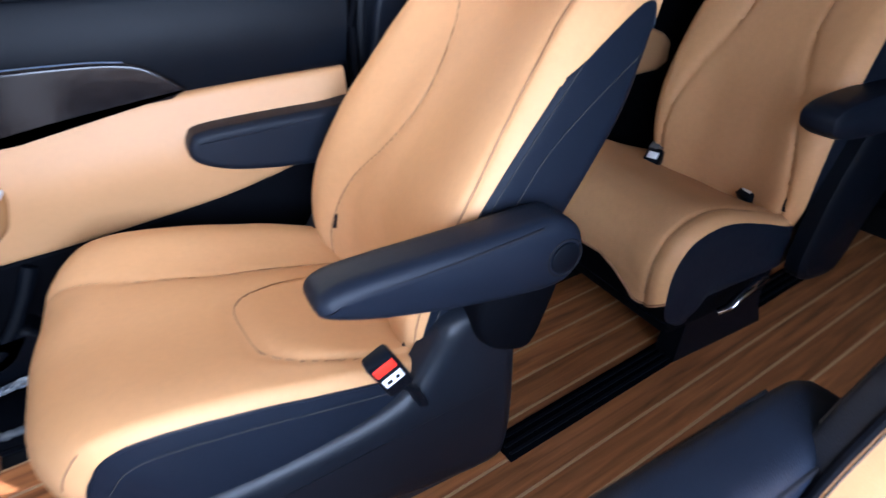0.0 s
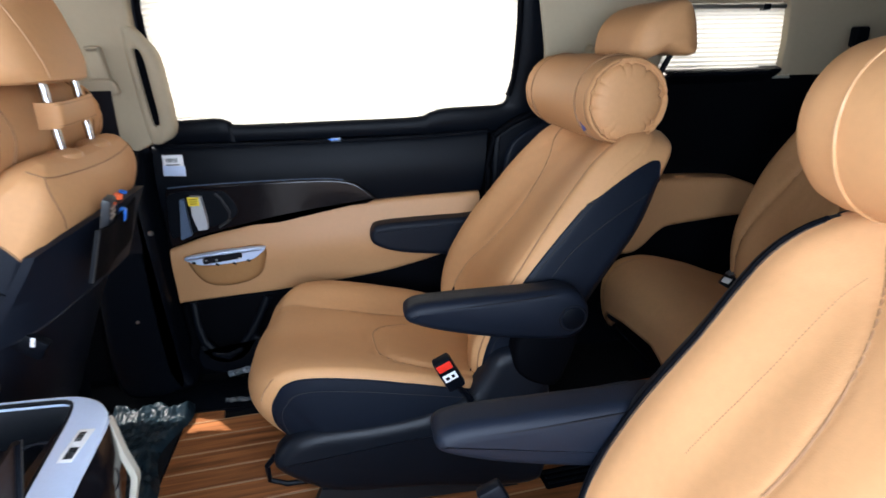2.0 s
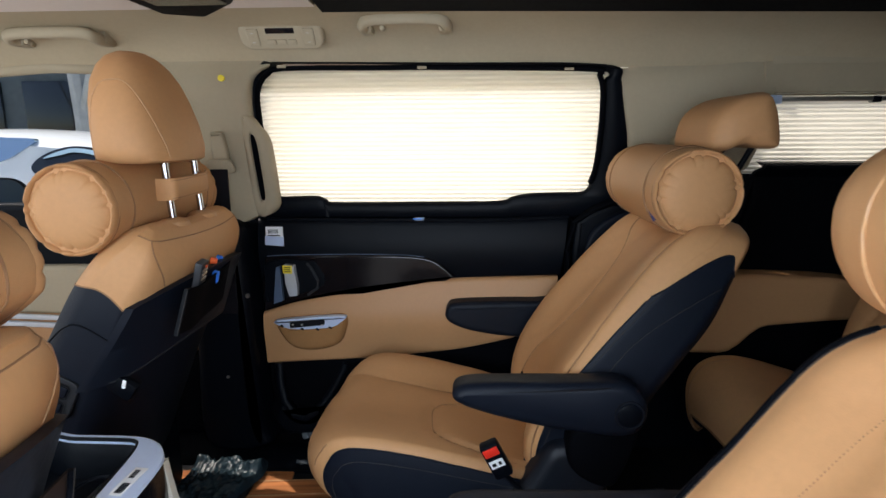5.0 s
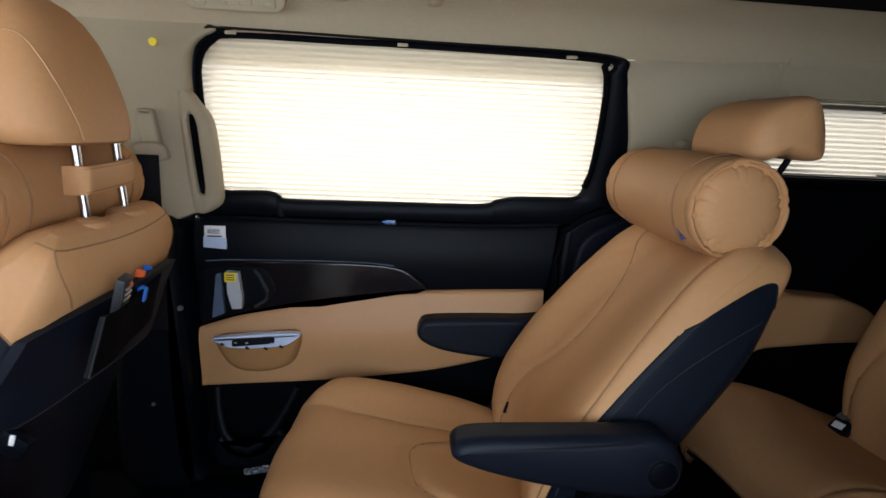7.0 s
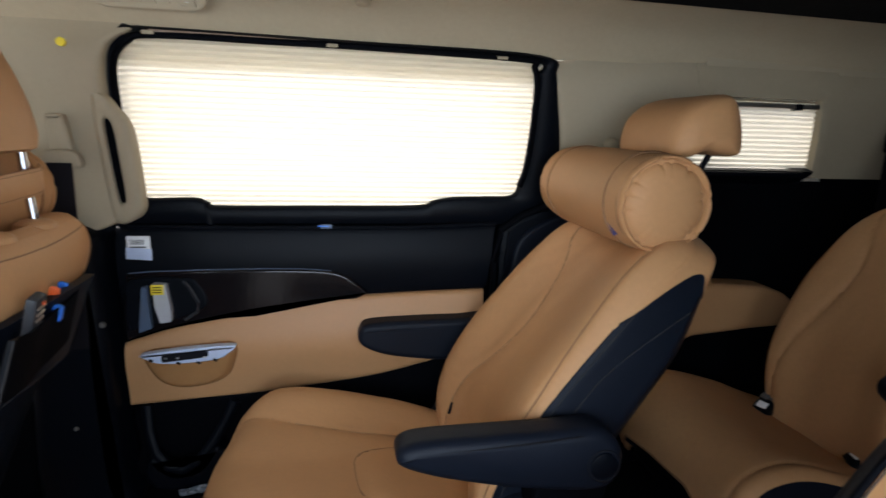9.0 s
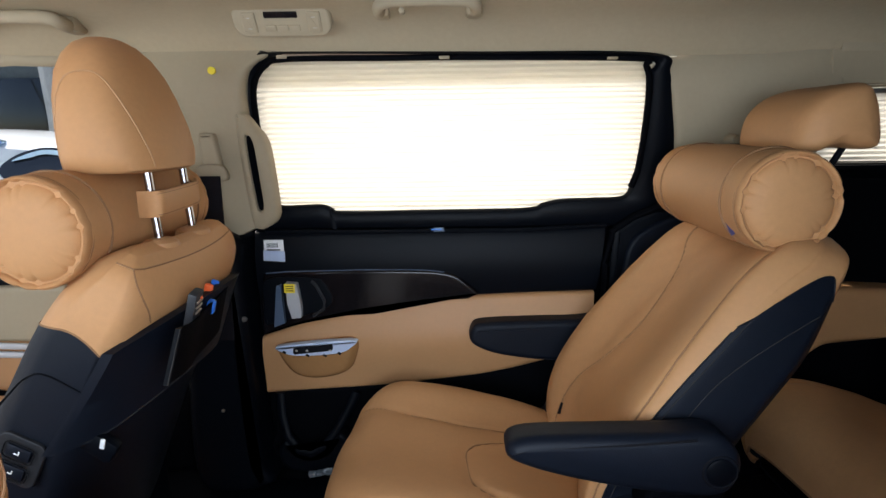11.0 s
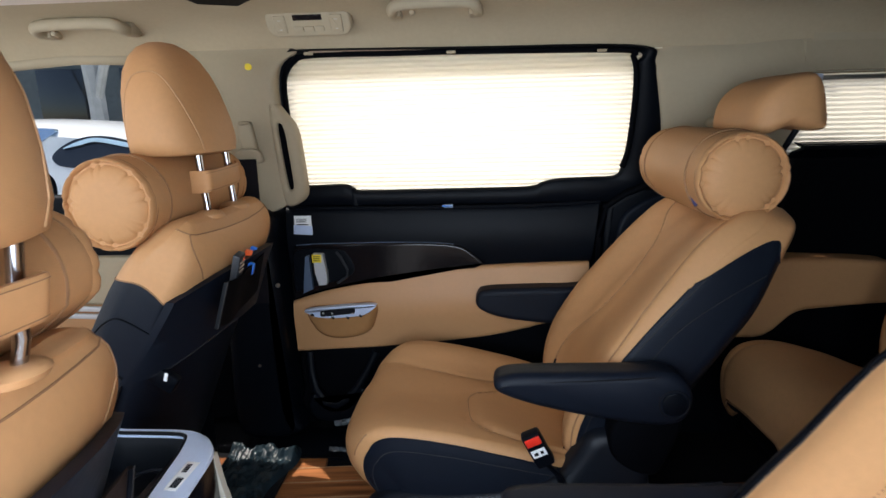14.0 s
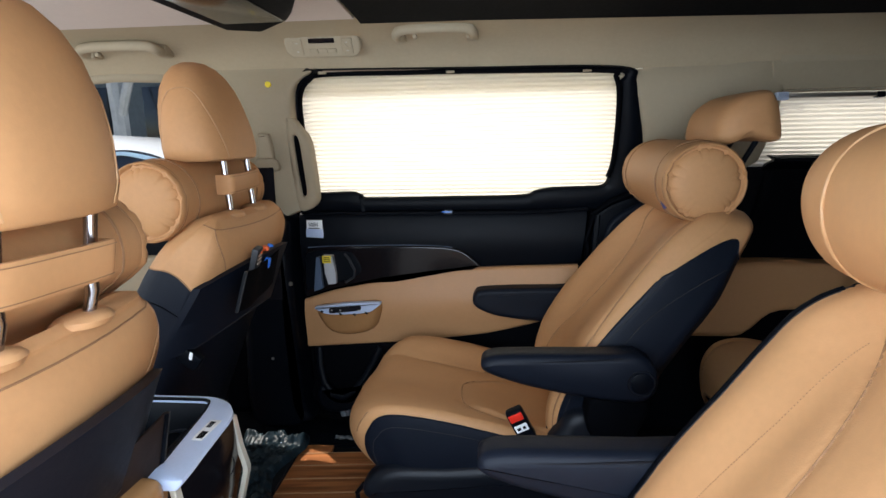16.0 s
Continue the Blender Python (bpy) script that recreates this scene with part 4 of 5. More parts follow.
part("upper_strip", sheet(*sides, lambda x, z: wall_y(z) - .026 + .045 * min(1, max(0, (z - 1.06) / .10)) ** 2, .04, .006), BEIGE, dp)
rb = thing("seat_belt", (1.48, .66, .85), "black rear seat belt on the pillar", "seat belt")
part("guide", box(1.46, 1.50, .615, .645, .93, .985, .006), BLACK_P, rb)
part("webbing", box(1.462, 1.505, .632, .636, .74, .94, .001), BELT, rb)
rs = pleated_shade("window_shade", .89, 1.36, .845, 1.06, lambda z: wall_y(z) - .005, .0125, "cream pleated shade drawn over the rear quarter window", lambda x, z: True)
part("head_rail", box(.92, 1.23, .620, .645, 1.033, 1.046, .003), SATIN, rs, "slim silver shade head rail")
part("rail_clip", box(.905, .935, .616, .640, 1.028, 1.050, .003), FILM, rs)
part("rail_clip", box(1.16, 1.18, .616, .640, 1.03, 1.046, .003), BLACK_P, rs)
strip("beltline_trim", [(.735, .835), (.705, .85), (.66, .862), (.655, .872), (.70, .875)], .93, 1.24, BLACK_P, "black rear window sill")
strip("beltline_trim", [(.735, .838), (.715, .852), (.692, .866), (.688, .874), (.71, .880)], 1.24, 1.30, BLACK_P, "raised end of the black rear window sill")
strip("rail_rear", [(wall_y(z) - .004, z) for z in (1.05, 1.09, 1.13, 1.17)], .92, 2.0, BEIGE, "beige rail above the rear window")
strip("wall_back_upper", upper, 1.34, 2.0, BEIGE, "beige rear body side")

# ---- roof ----
roof_rows = [(.655, 1.150), (.63, 1.192), (.58, 1.220), (.50, 1.240), (.40, 1.252), (.20, 1.262), (YC, 1.266)]
roof_rows += [(2 * YC - y, z) for y, z in reversed(roof_rows[:-1])]
rings = []
for x in np.linspace(-1.5, 2.0, 12):
    dz = -.016 * max(0, x)
    a = [Vector((x, y, z + dz)) for y, z in roof_rows]
    rings.append(a + [p + Vector((0, 0, .03)) for p in reversed(a)])
part("ceiling", loft(rings), HEADLINER, None, "beige fabric headliner", kind="structure")
rg = thing("roof_panel", (.6, -.10, 1.24), "dark closed rear sunroof panel in the headliner", "sunroof", kind="structure")
rings = []
for x in np.linspace(-.195, 1.6, 8):
    dz = -.016 * max(0, x)
    ys = np.linspace(.47, -.67, 16)
    a = [Vector((x, y, np.interp(abs(y - YC), [0, .3, .5, .6], [1.257, 1.253, 1.244, 1.236]) + dz - .004)) for y in ys]
    rings.append(a + [p + Vector((0, 0, .003)) for p in reversed(a)])
part("dark_glass", loft(rings), ROOFGLASS, rg)
fr = thing("sunroof_blind", (-.6, -.10, 1.24), "pale closed front sunroof blind", "sunroof", kind="structure")
rings = []
for x in (-1.0, -.6, -.203):
    a = [Vector((x, y, np.interp(abs(y - YC), [0, .3, .5, .6], [1.257, 1.253, 1.244, 1.236]) - .003)) for y in np.linspace(.43, -.63, 14)]
    rings.append(a + [p + Vector((0, 0, .003)) for p in reversed(a)])
part("blind", loft(rings), shader("pale_blind", (.62, .54, .48), .8, var=.04), fr)
mon = thing("overhead_monitor", (-.30, -.05, 1.16), "folded dark overhead screen housing under the headliner", "monitor")
part("housing", loft([[Vector((x, y, z)) for x, y in ((-.42 + d, -.35 + d), (-.42 + d, .16 - d), (-.36 + d, .19 - d), (-.25 - d, .10 - d), (-.20 - d, -.02), (-.20 - d, -.35 + d))] for z, d in ((1.245, 0), (1.19, 0), (1.175, .008), (1.17, .02))]), BLACK_D, mon)
part("screen", box(-.37, -.25, -.33, .06, 1.166, 1.171, .002), LCD, mon)

# climate panel and grab handles on the rail
ac = thing("climate_panel", (-.32, .55, 1.17), "beige rear climate control panel with a small dark display", "control panel")
pan = pose(-.327, .572, 1.200, 36, 0, 0)


def on_rail(bm, m=pan):
    return moved(bm, m)


part("panel_body", on_rail(pillow(rrect(.212, .074, .028), 0, .035, .006, raw=True)), BEIGE, ac)
part("display", on_rail(box(-.036, .036, -.002, .004, .008, .022, .001)), LCD, ac, "dark display strip")
for dx in (-.026, 0, .026):
    part("button", on_rail(box(dx - .0118, dx + .0118, -.003, .004, -.022, -.008, .002)), BEIGE, ac)
for dx in (-.070, .070):
    part("button", on_rail(pillow([(dx + a, b - .002) for a, b in rrect(.030, .046, .004)], -.0035, .006, .002, raw=True)), BEIGE, ac, "tall rocker button")
    for dz in (.010, -.014):
        part("icon_bar", on_rail(box(dx - .004, dx + .004, -.0041, 0, dz - .0006, dz + .0006, .0002)), SATIN, ac)


def grab_handle(x0, x1, y, z, label):
    t = thing("grab_handle", ((x0 + x1) / 2, y, z), label, "grab handle", "roof grab handles")
    p = crom([(x0 + .014, y + .030, z - .008), (x0 + .010, y + .004, z - .014), (x0 + .010, y - .024, z - .012), (x0 + .030, y - .040, z - .004), ((x0 + x1) / 2, y - .044, z - .002), (x1 - .030, y - .040, z - .004), (x1 - .010, y - .024, z - .012), (x1 - .010, y + .004, z - .014), (x1 - .014, y + .030, z - .008)], 44)
    part("grip", tube(p, .0125, 14, flat=1.15), BEIGE, t)
    for x in (x0 + .012, x1 - .012):
        part("mount", box(x - .017, x + .017, y + .000, y + .05, z - .026, z + .010, .008), BEIGE, t)
    part("hook", spin([(0, -.012), (.006, -.010), (.007, .006)], (x0 + .058, y - .020, z - .020), n=14), BEIGE, t)
    return t


grab_handle(-.123, .097, .550, 1.228, "beige folding grab handle on the roof rail")
grab_handle(-1.02, -.78, .570, 1.212, "beige folding grab handle above the front door")


# ---- second row ----
SEAT_LABEL = "reclined tan and black leather captain seat with armrest"
captain_seat(SEAT_LABEL, "second-row captain seats")
p1 = bolster_pillow("neck_pillow", .592, .841, .226, .625, .089, "tan leather neck bolster strapped over the seat back", "neck pillows")
part("brand_tag", moved(box(-.004, .004, -.001, .001, -.016, .016, .0005), pose(.518, .268, .795, 0, -32, -60)), NAVY, p1, "small navy woven tag")

MID = -0.085


def left_seat(x, y, z):
    w = max(0, 1 - abs(y - .14) / .25) * min(1, max(0, (z - .36) / .12)) * min(1, max(0, (.80 - z) / .10)) if y > .138 and x > .25 else 0
    return (x + .010 - .09 * max(0, z - .38) + .03 * w, 2 * MID - y + .035 * w, z - .004)


SHIFT[0] = left_seat
captain_seat("reclined tan and black leather captain seat beside the open door", "second-row captain seats", (.010, .010, .012, .014, .016, .02, .03), -.87, WAIST, WAIST, .232, 0.36)
p2 = bolster_pillow("neck_pillow", .622, .866, .178, .605, .095, "tan leather neck bolster on the seat beside the open door", "neck pillows", False)
for dy in (0, .007):
    part("seam", tube([(.622 + .0965 * math.cos(a), .345 + dy, .866 + .0965 * math.sin(a)) for a in np.linspace(0, 2 * math.pi, 56, endpoint=False)], .0022, 6, True), TAN_PIPE, p2)
SHIFT[0] = None


# ---- third-row seat ----
def rear_seat():
    yc = .315
    t = thing("rear_seat", (1.0, yc, 0), "tan and black leather third-row seat with black armrest", "car seat")
    F = [(1.09, .22), (1.085, .30), (1.075, .40), (1.085, .49), (1.127, .607), (1.175, .69), (1.225, .765), (1.285, .815), (1.33, .825)]
    B = [(1.22, .20), (1.23, .27), (1.235, .36), (1.25, .45), (1.29, .57), (1.33, .65), (1.37, .72), (1.395, .77), (1.39, .80)]
    W = [.16, .19, .20, .20, .195, .185, .165, .13, .09]

    def seams(t):
        a = float(np.interp(t, KNOTS, WAIST)) + .18
        return (a, -a)

    back = Shell(F, B, W, yc, 60, .018, .024, seams, .006)
    b = part("backrest", back.mesh(lambda i, j, c: front_face(j) or c.z > .76), TAN, t, "tan leather backrest", 60)
    part("back_shell", back.mesh(lambda i, j, c: not (front_face(j) or c.z > .76)), BLACK_L, t, "black backrest side and rear", 60)
    for sg in (1, -1):
        part("seam", tube(back.line(lambda q: sg * seams(q)[0], 40, -.001, .10, .95), .0018, 6), TAN_SEAM, b)
        p = back.at(9, sg * .80, .002)
        part("seam_tag", moved(box(-.004, .004, -.0012, .0012, -.016, .016, .0005), Matrix.Translation(p) @ pose(0, 0, 0, 0, 5, 80)), INK, b, "small dark seam tag")
    F = [(.785, .135), (.748, .170), (.733, .235), (.742, .302), (.785, .350), (.87, .362), (.98, .335), (1.08, .298), (1.16, .272)]
    B = [(.84, .13), (.84, .14), (.86, .15), (.87, .16), (.88, .17), (.92, .17), (1.0, .17), (1.1, .17), (1.18, .17)]
    W = [.232, .236, .240, .243, .245, .245, .245, .24, .22]
    cush = Shell(F, B, W, .368, 60, .012, .016, lambda t: (.80, -.80), .004, [.012, .012, .012, .008, .004, 0, 0, 0, 0], crest=.80)

    def hem_at(v):
        """The cover's lower edge: a flap at both ends, cut up into an arch between them."""
        return float(np.interp(v, [-1, -.85, -.69, -.58, -.45, -.30, 0, .20, .64, .80, .88, 1], [.209, .190, .187, .208, .228, .241, .236, .232, .216, .170, .145, .142]))

    rows = []
    for j, v in enumerate(np.linspace(-1, 1, NV)):
        zs = [cush.rings[i][j].z for i in range(26)]
        rows.append([cush.at(i, v) for i in np.linspace(float(np.interp(hem_at(v), zs, range(26))), cush.n - 1, 60)])
    c = part("seat_cushion", loft(rows, closed=False), TAN, t, "tan leather seat cushion", 60)
    part("hem", tube([r[0] for r in rows], .003, 6), TAN_SEAM, c)
    part("cushion_side", cush.mesh(lambda i, j, c: not front_face(j)), BLACK_L, t, "black cushion side", 60)
    part("under_pan", box(.80, 1.12, .14, .60, .10, .235, .02), BLACK_D, t, "dark pan under the cushion")
    for sg in (1, -1):
        part("seam", tube(cush.line(lambda q: sg * .80, 40, .0004, .22, .95), .0016, 6), TAN_SEAM, c)
        part("seat_leg", loft([[(x, .365 + sg * .19 + dy, z) for x, z in ((.88, .18), (.87, .06), (.865, 0), (1.15, 0), (1.12, .06), (1.10, .18))] for dy in (-.025, .025)]), BLACK_P, t)
    part("release_bar", tube(crom([(.915, .118, .140), (.93, .108, .152), (.95, .106, .168), (.985, .106, .182), (1.03, .112, .188)], 20), .010, 12, flat=.7), CHROME, t, "shiny recliner lever")
    prof = crom([(x, z, 0) for x, z in [(.984, .526), (.993, .545), (1.03, .556), (1.13, .562), (1.28, .558), (1.33, .53), (1.30, .482), (1.18, .478), (1.06, .485), (1.0, .502)]], 48, True)
    part("armrest", loft([[(p.x, y, p.y) for p in inset([(q.x, q.y) for q in prof], d)] for y, d in ((.062, .014), (.068, .004), (.08, 0), (.115, 0), (.127, .004), (.133, .014))]), BLACK_L, t, "black padded armrest")
    part("recliner_cover", loft([[(p.x, y, p.y) for p in inset([(q.x, q.y) for q in crom([(1.10, .18, 0), (1.10, .30, 0), (1.13, .42, 0), (1.18, .51, 0), (1.29, .54, 0), (1.33, .42, 0), (1.28, .28, 0), (1.22, .16, 0)], 40, True)], d)] for y, d in ((.075, .012), (.085, 0), (.115, 0))]), BLACK_P, t)
    headrest_block(t, "headrest", [(1.325, .835), (1.315, .88), (1.335, .925), (1.39, .945), (1.44, .93), (1.455, .88), (1.44, .84), (1.38, .825)], yc, .125, .05)
    for yy in (yc - .06, yc + .06):
        part("headrest_rod", tube([(1.39, yy, .85), (1.36, yy, .78)], .006, 8), CHROME, t)
    for (x, y, z, rz) in ((1.075, .475, .305, 20), (1.115, .235, .305, -15)):
        m = pose(x, y, z, 0, -35, rz)
        k = part("belt_buckle", moved(box(-.03, .03, -.02, .02, -.014, .014, .004), m), BLACK_P, t, "black belt buckle wrapped in clear film")
        part("buckle_label", moved(box(-.016, .002, -.012, .012, .0138, .0152, .0004), m), WHITE, k, "white label")
        part("film_scrap", film_patch(.04, .034, m @ pose(.025, 0, .017, 0, 10, 0), .006, 12), CLEAR, k, "", 180)
    return t


rear_seat()


# ---- front seats ----
def front_seat(label, pocketed):
    yc = .33
    t = thing("front_seat", (-.65, yc, 0), label, "car seat", "front seats")
    F = [(-.80, .22), (-.785, .34), (-.74, .47), (-.675, .585), (-.625, .67), (-.575, .735), (-.525, .775), (-.49, .788)]
    B = [(-.68, .18), (-.64, .30), (-.585, .44), (-.525, .56), (-.487, .645), (-.462, .70), (-.456, .745), (-.465, .775)]
    W = [.20, .225, .238, .238, .232, .222, .205, .17]
    back = Shell(F, B, W, yc, 44, .035, .035, hump=.30)

    def on_side(sg, x, z):
        """The point of the backrest's side at x, z."""
        p = Vector((x, 0, z))
        i = min(range(back.n), key=lambda k: abs((back.F[k] - back.B[k]).normalized().cross(p - back.B[k]).y))
        a = (p - back.B[i]).length / (back.F[i] - back.B[i]).length
        return Vector((x, yc + sg * (back.W[i] * (1.0 + .02 * math.sin(math.pi * min(a, 1))) + .0006), z))

    cover, dark, hems = split_cover(back, lambda f: .678 - .057 * f ** 1.8, -.80, .80)
    part("backrest", cover, TAN, t, "tan leather backrest and shoulder", 60)
    part("back_shell", dark, BLACK_L, t, "black leather backrest side", 60)
    for line in hems:
        part("hem", tube(line, .0016, 6), TAN_SEAM, t)
    for sg in (1, -1):
        arch = crom([on_side(sg, x, z) for x, z in ((-.542, .574), (-.560, .587), (-.582, .601), (-.606, .608), (-.630, .599), (-.655, .576), (-.683, .546), (-.708, .505), (-.725, .46), (-.742, .40))], 40)
        part("side_piping", tube(arch, .0018, 6), BLACK_P, t)
    # rear panel with a sagging lower edge
    rows = []
    for s in np.linspace(0, 1, 22):
        v = -1 + 2 * s
        low = .535 - .062 * v * v
        row = []
        for q in np.linspace(0, 1, 16):
            z = .686 - .046 * v * v + (low - .686 + .046 * v * v) * q
            i = float(np.interp(z, [b.z for b in back.B], range(back.n)))
            i0 = min(int(i), back.n - 2)
            b = back.B[i0].lerp(back.B[i0 + 1], i - i0)
            w = back.W[i0]
            row.append(Vector((b.x + .007 + .012 * q * q + .062 * (1 - v * v) - .046 * v ** 12 * q ** 1.3, yc + v * w * 1.05, z)))
        rows.append(row)
    rings = [r + [p + Vector((-.018, 0, 0)) for p in reversed(r)] for r in rows]
    part("back_panel", loft(rings), BLACK_L, t, "black leather seat-back panel", 50)
    part("stitching", tube([r[-1] + Vector((.001, 0, .004)) for r in rows], .0011, 5), STITCH, t)
    # map pocket, hanging open
    if pocketed:
        ox, oz, py, pl, cloth = pocketed
        pk = []
        for s in np.linspace(0, 1, 16):
            row = []
            for q in np.linspace(0, 1, 8):
                top = Vector((ox - .384 - .022 * s + .004 * math.sin(8 * s), py + pl * s, oz + .676 - .012 * math.sin(math.pi * s)))
                row.append(top + Vector((-.024 * q, -.010 * q * (1 - s), -.088 * q)))
            pk.append(row)
        pocket = part("map_pocket", loft([r + [p + Vector((-.004, 0, 0)) for p in reversed(r)] for r in pk]), cloth, t, "dark seat-back map pocket")
        part("pocket_edge", loft([[pk[0][k] + Vector((a, b, 0)) for a, b in ((-.005, -.002), (-.002, -.004), (.003, -.004), (.005, 0), (.003, .005), (.001, .005))] for k in range(8)]), BLACK_P, pocket, "folded leather pocket edge")
        part("stitching", tube([pk[0][k] + Vector((.0035, -.0046, 0)) for k in range(8)], .0009, 5), STITCH, pocket)
    part("shoulder_seam", tube([back.rings[39][k] for k in range(NV + NS - 1, NV + NS + NB + 1)], .0014, 6), TAN_SEAM, t)
    for j, turn, side in ((NV + NS - 1, 1, range(NV + NS - 1, NV - 1, -1)), (NV + NS + NB, -1, range(NV + NS + NB, NV + 2 * NS + NB))):
        fall = [back.rings[39 - k][j + turn * a].lerp(back.rings[39 - k][j + turn * (a + 1)], f) for k, a, f in ((12, 1, .75), (10, 1, .55), (8, 1, .3), (6, 1, .05), (4, 0, .7), (2, 0, .35), (0, 0, 0))]
        part("side_seam", tube(crom(fall, 20) + [back.rings[39][k] for k in side], .0016, 6), TAN_SEAM, t)
    # headrest: an egg-shaped pad, loaded from its foot upwards
    levels = ((.903, .118, .076, -.548), (.908, .130, .086, -.548), (.935, .135, .088, -.549), (.98, .133, .085, -.555), (1.03, .125, .077, -.562), (1.07, .111, .067, -.568), (1.10, .091, .053, -.572), (1.12, .066, .038, -.575), (1.131, .036, .022, -.577), (1.134, .01, .008, -.578))

    def pad(z, a, lift=0.0):
        w, d, x = (float(np.interp(z, [q[0] for q in levels], [q[m] for q in levels])) + (lift if m < 3 else 0) for m in (1, 2, 3))
        return Vector((x + d * math.copysign(abs(math.cos(a)) ** .75, math.cos(a)), yc + w * math.copysign(abs(math.sin(a)) ** .8, math.sin(a)), z))

    rings = [[pad(q[0], a) for a in np.linspace(0, 2 * math.pi, 40, endpoint=False)] for q in levels]
    hr = part("headrest", loft(rings), TAN, t, "tan leather headrest", 60)
    for sg in (1, -1):
        part("seam", tube([pad(.912 + .156 * (1 - abs(q) ** 2.6), sg * (1.42 + q * .88)) for q in np.linspace(-1, 1, 60)], .0015, 6), TAN_PIPE, hr)
    rake = .024 if pocketed and pocketed[0] else 0
    for yy in (yc - .066, yc + .066):
        part("headrest_rod", tube([(-.494, yy, .93), (-.492, yy, .90), (-.488, yy, .83), (-.486 + rake * .1, yy, .81), (-.483 + rake, yy, .765)], .0075, 12), CHROME, t, "chrome headrest rod")
        part("rod_guide", spin([(.0, .010), (.014, .010), (.024, .007), (.031, .002), (.033, -.006)], (-.484 + rake * .55, yy, .778), "z", 28), TAN_VINYL, t, "tan plastic rod guide")
    # power-seat switches on the shoulder
    m = pose(-.655, yc - .2505, .466, 0, 27, 0)
    sp = part("switch_panel", moved(pillow(rrect(.076, .084, .016), 0, .006, .002, raw=True), m), SKIRT, t, "dark grey seat adjuster panel")
    for dz in (-.018, .018):
        k = part("button", moved(box(-.020, .020, -.006, .002, dz - .011, dz + .011, .003), m), BLACK_L, sp)
        part("button_rim", moved(tube([(a, -.0045, dz + b) for a, b in rrect(.048, .029, .008)], .0013, 6, True), m), INK, sp)
        part("icon_bar", moved(box(-.005, .003, -.0066, -.0058, dz - .003, dz - .001, .0003), m), WHITE, k)
        part("icon_bar", moved(box(.001, .003, -.0066, -.0058, dz - .001, dz + .004, .0003), m), WHITE, k)
    part("tilt_handle", moved(box(-.045, .030, -.012, .012, -.022, .018, .008), pose(-.540, yc - .215, .475, 0, 35, 0)), BLACK_P, t, "black tilt handle")
    part("handle_mark", moved(box(-.004, .004, -.014, -.011, -.009, .009, .0015), pose(-.530, yc - .215, .481, 0, 15, 0)), WHITE, t)
    part("seat_cushion", box(-1.22, -.70, yc - .24, yc + .24, .20, .36, .05, 4), TAN, t, "tan leather seat cushion")
    part("base_pan", box(-1.15, -.66, yc - .20, yc + .20, 0, .22, .02), BLACK_P, t)
    return t


def front_bolster(label):
    b = bolster_pillow("neck_pillow", -.600, .822, .115, .545, .090, label, "neck pillows")
    strap = crom([(-.506, .248, .848), (-.488, .247, .848), (-.476, .249, .848), (-.470, .257, .849), (-.470, .278, .849), (-.472, .33, .850), (-.474, .40, .852), (-.486, .435, .854), (-.502, .47, .854), (-.517, .50, .853)], 40)
    rings = [[p + Vector((dx, 0, dz)) for dx, dz in ((-.001, -.023), (.003, -.0225), (.005, -.019), (.005, .019), (.003, .0225), (-.001, .023))] for p in strap]
    part("strap", loft(rings), TAN, b, "tan leather strap round the headrest rods")
    for dz in (-.018, .018):
        part("stitching", tube([p + Vector((.0052, 0, dz)) for p in strap[8:32]], .0007, 5), TAN_SEAM, b)
    return b


front_seat("tan and black leather front passenger seat seen from behind", (0, 0, .100, .242, BLACK_D))
front_bolster("tan leather neck bolster strapped to the front passenger seat")
MIDF = -0.09
SHIFT[0] = lambda x, y, z: (x + float(np.interp(z, [.70, .765, .81, .90, 1.134], [.116, .118, .158, .176, .212])), 2 * MIDF - y, z - .030)
front_seat("tan and black leather driver seat beside the open door", (-.072, -.086, .130, .36, NET))
front_bolster("tan leather neck bolster strapped to the driver seat")
SHIFT[0] = None

# things in the passenger seat's pocket
for nm, x, y, z, dx, dz, mat, lab, cat in (("remote_control", -.402, .188, .674, .015, .040, SLATE_D, "small black remote control in the seat pocket", "remote control"),
                                           ("pen", -.414, .284, .688, .005, .009, ORANGE, "orange-capped pen in the seat pocket", "pen"),
                                           ("screwdriver", -.410, .276, .656, .007, .014, BLUE, "blue-handled tool in the seat pocket", "tool"),
                                           ("pen", -.420, .326, .684, .004, .010, BLUE, "blue-capped pen in the seat pocket", "pen")):
    t = thing(nm, (x, y, z - dz), lab, cat)
    part("body", moved(box(-.008, .008, -dx, dx, -dz, dz, .004), pose(x, y, z, 10, 18, 0)), mat, t)
    if nm == "remote_control":
        for k in range(3):
            part("button", moved(box(.007, .010, -.010, .010, .002 + k * .010, .006 + k * .010, .001), pose(x, y, z, 10, 18, 0)), SATIN, t)
        part("button", moved(box(.007, .010, .002, .008, .026, .031, .001), pose(x, y, z, 10, 18, 0)), ORANGE, t)

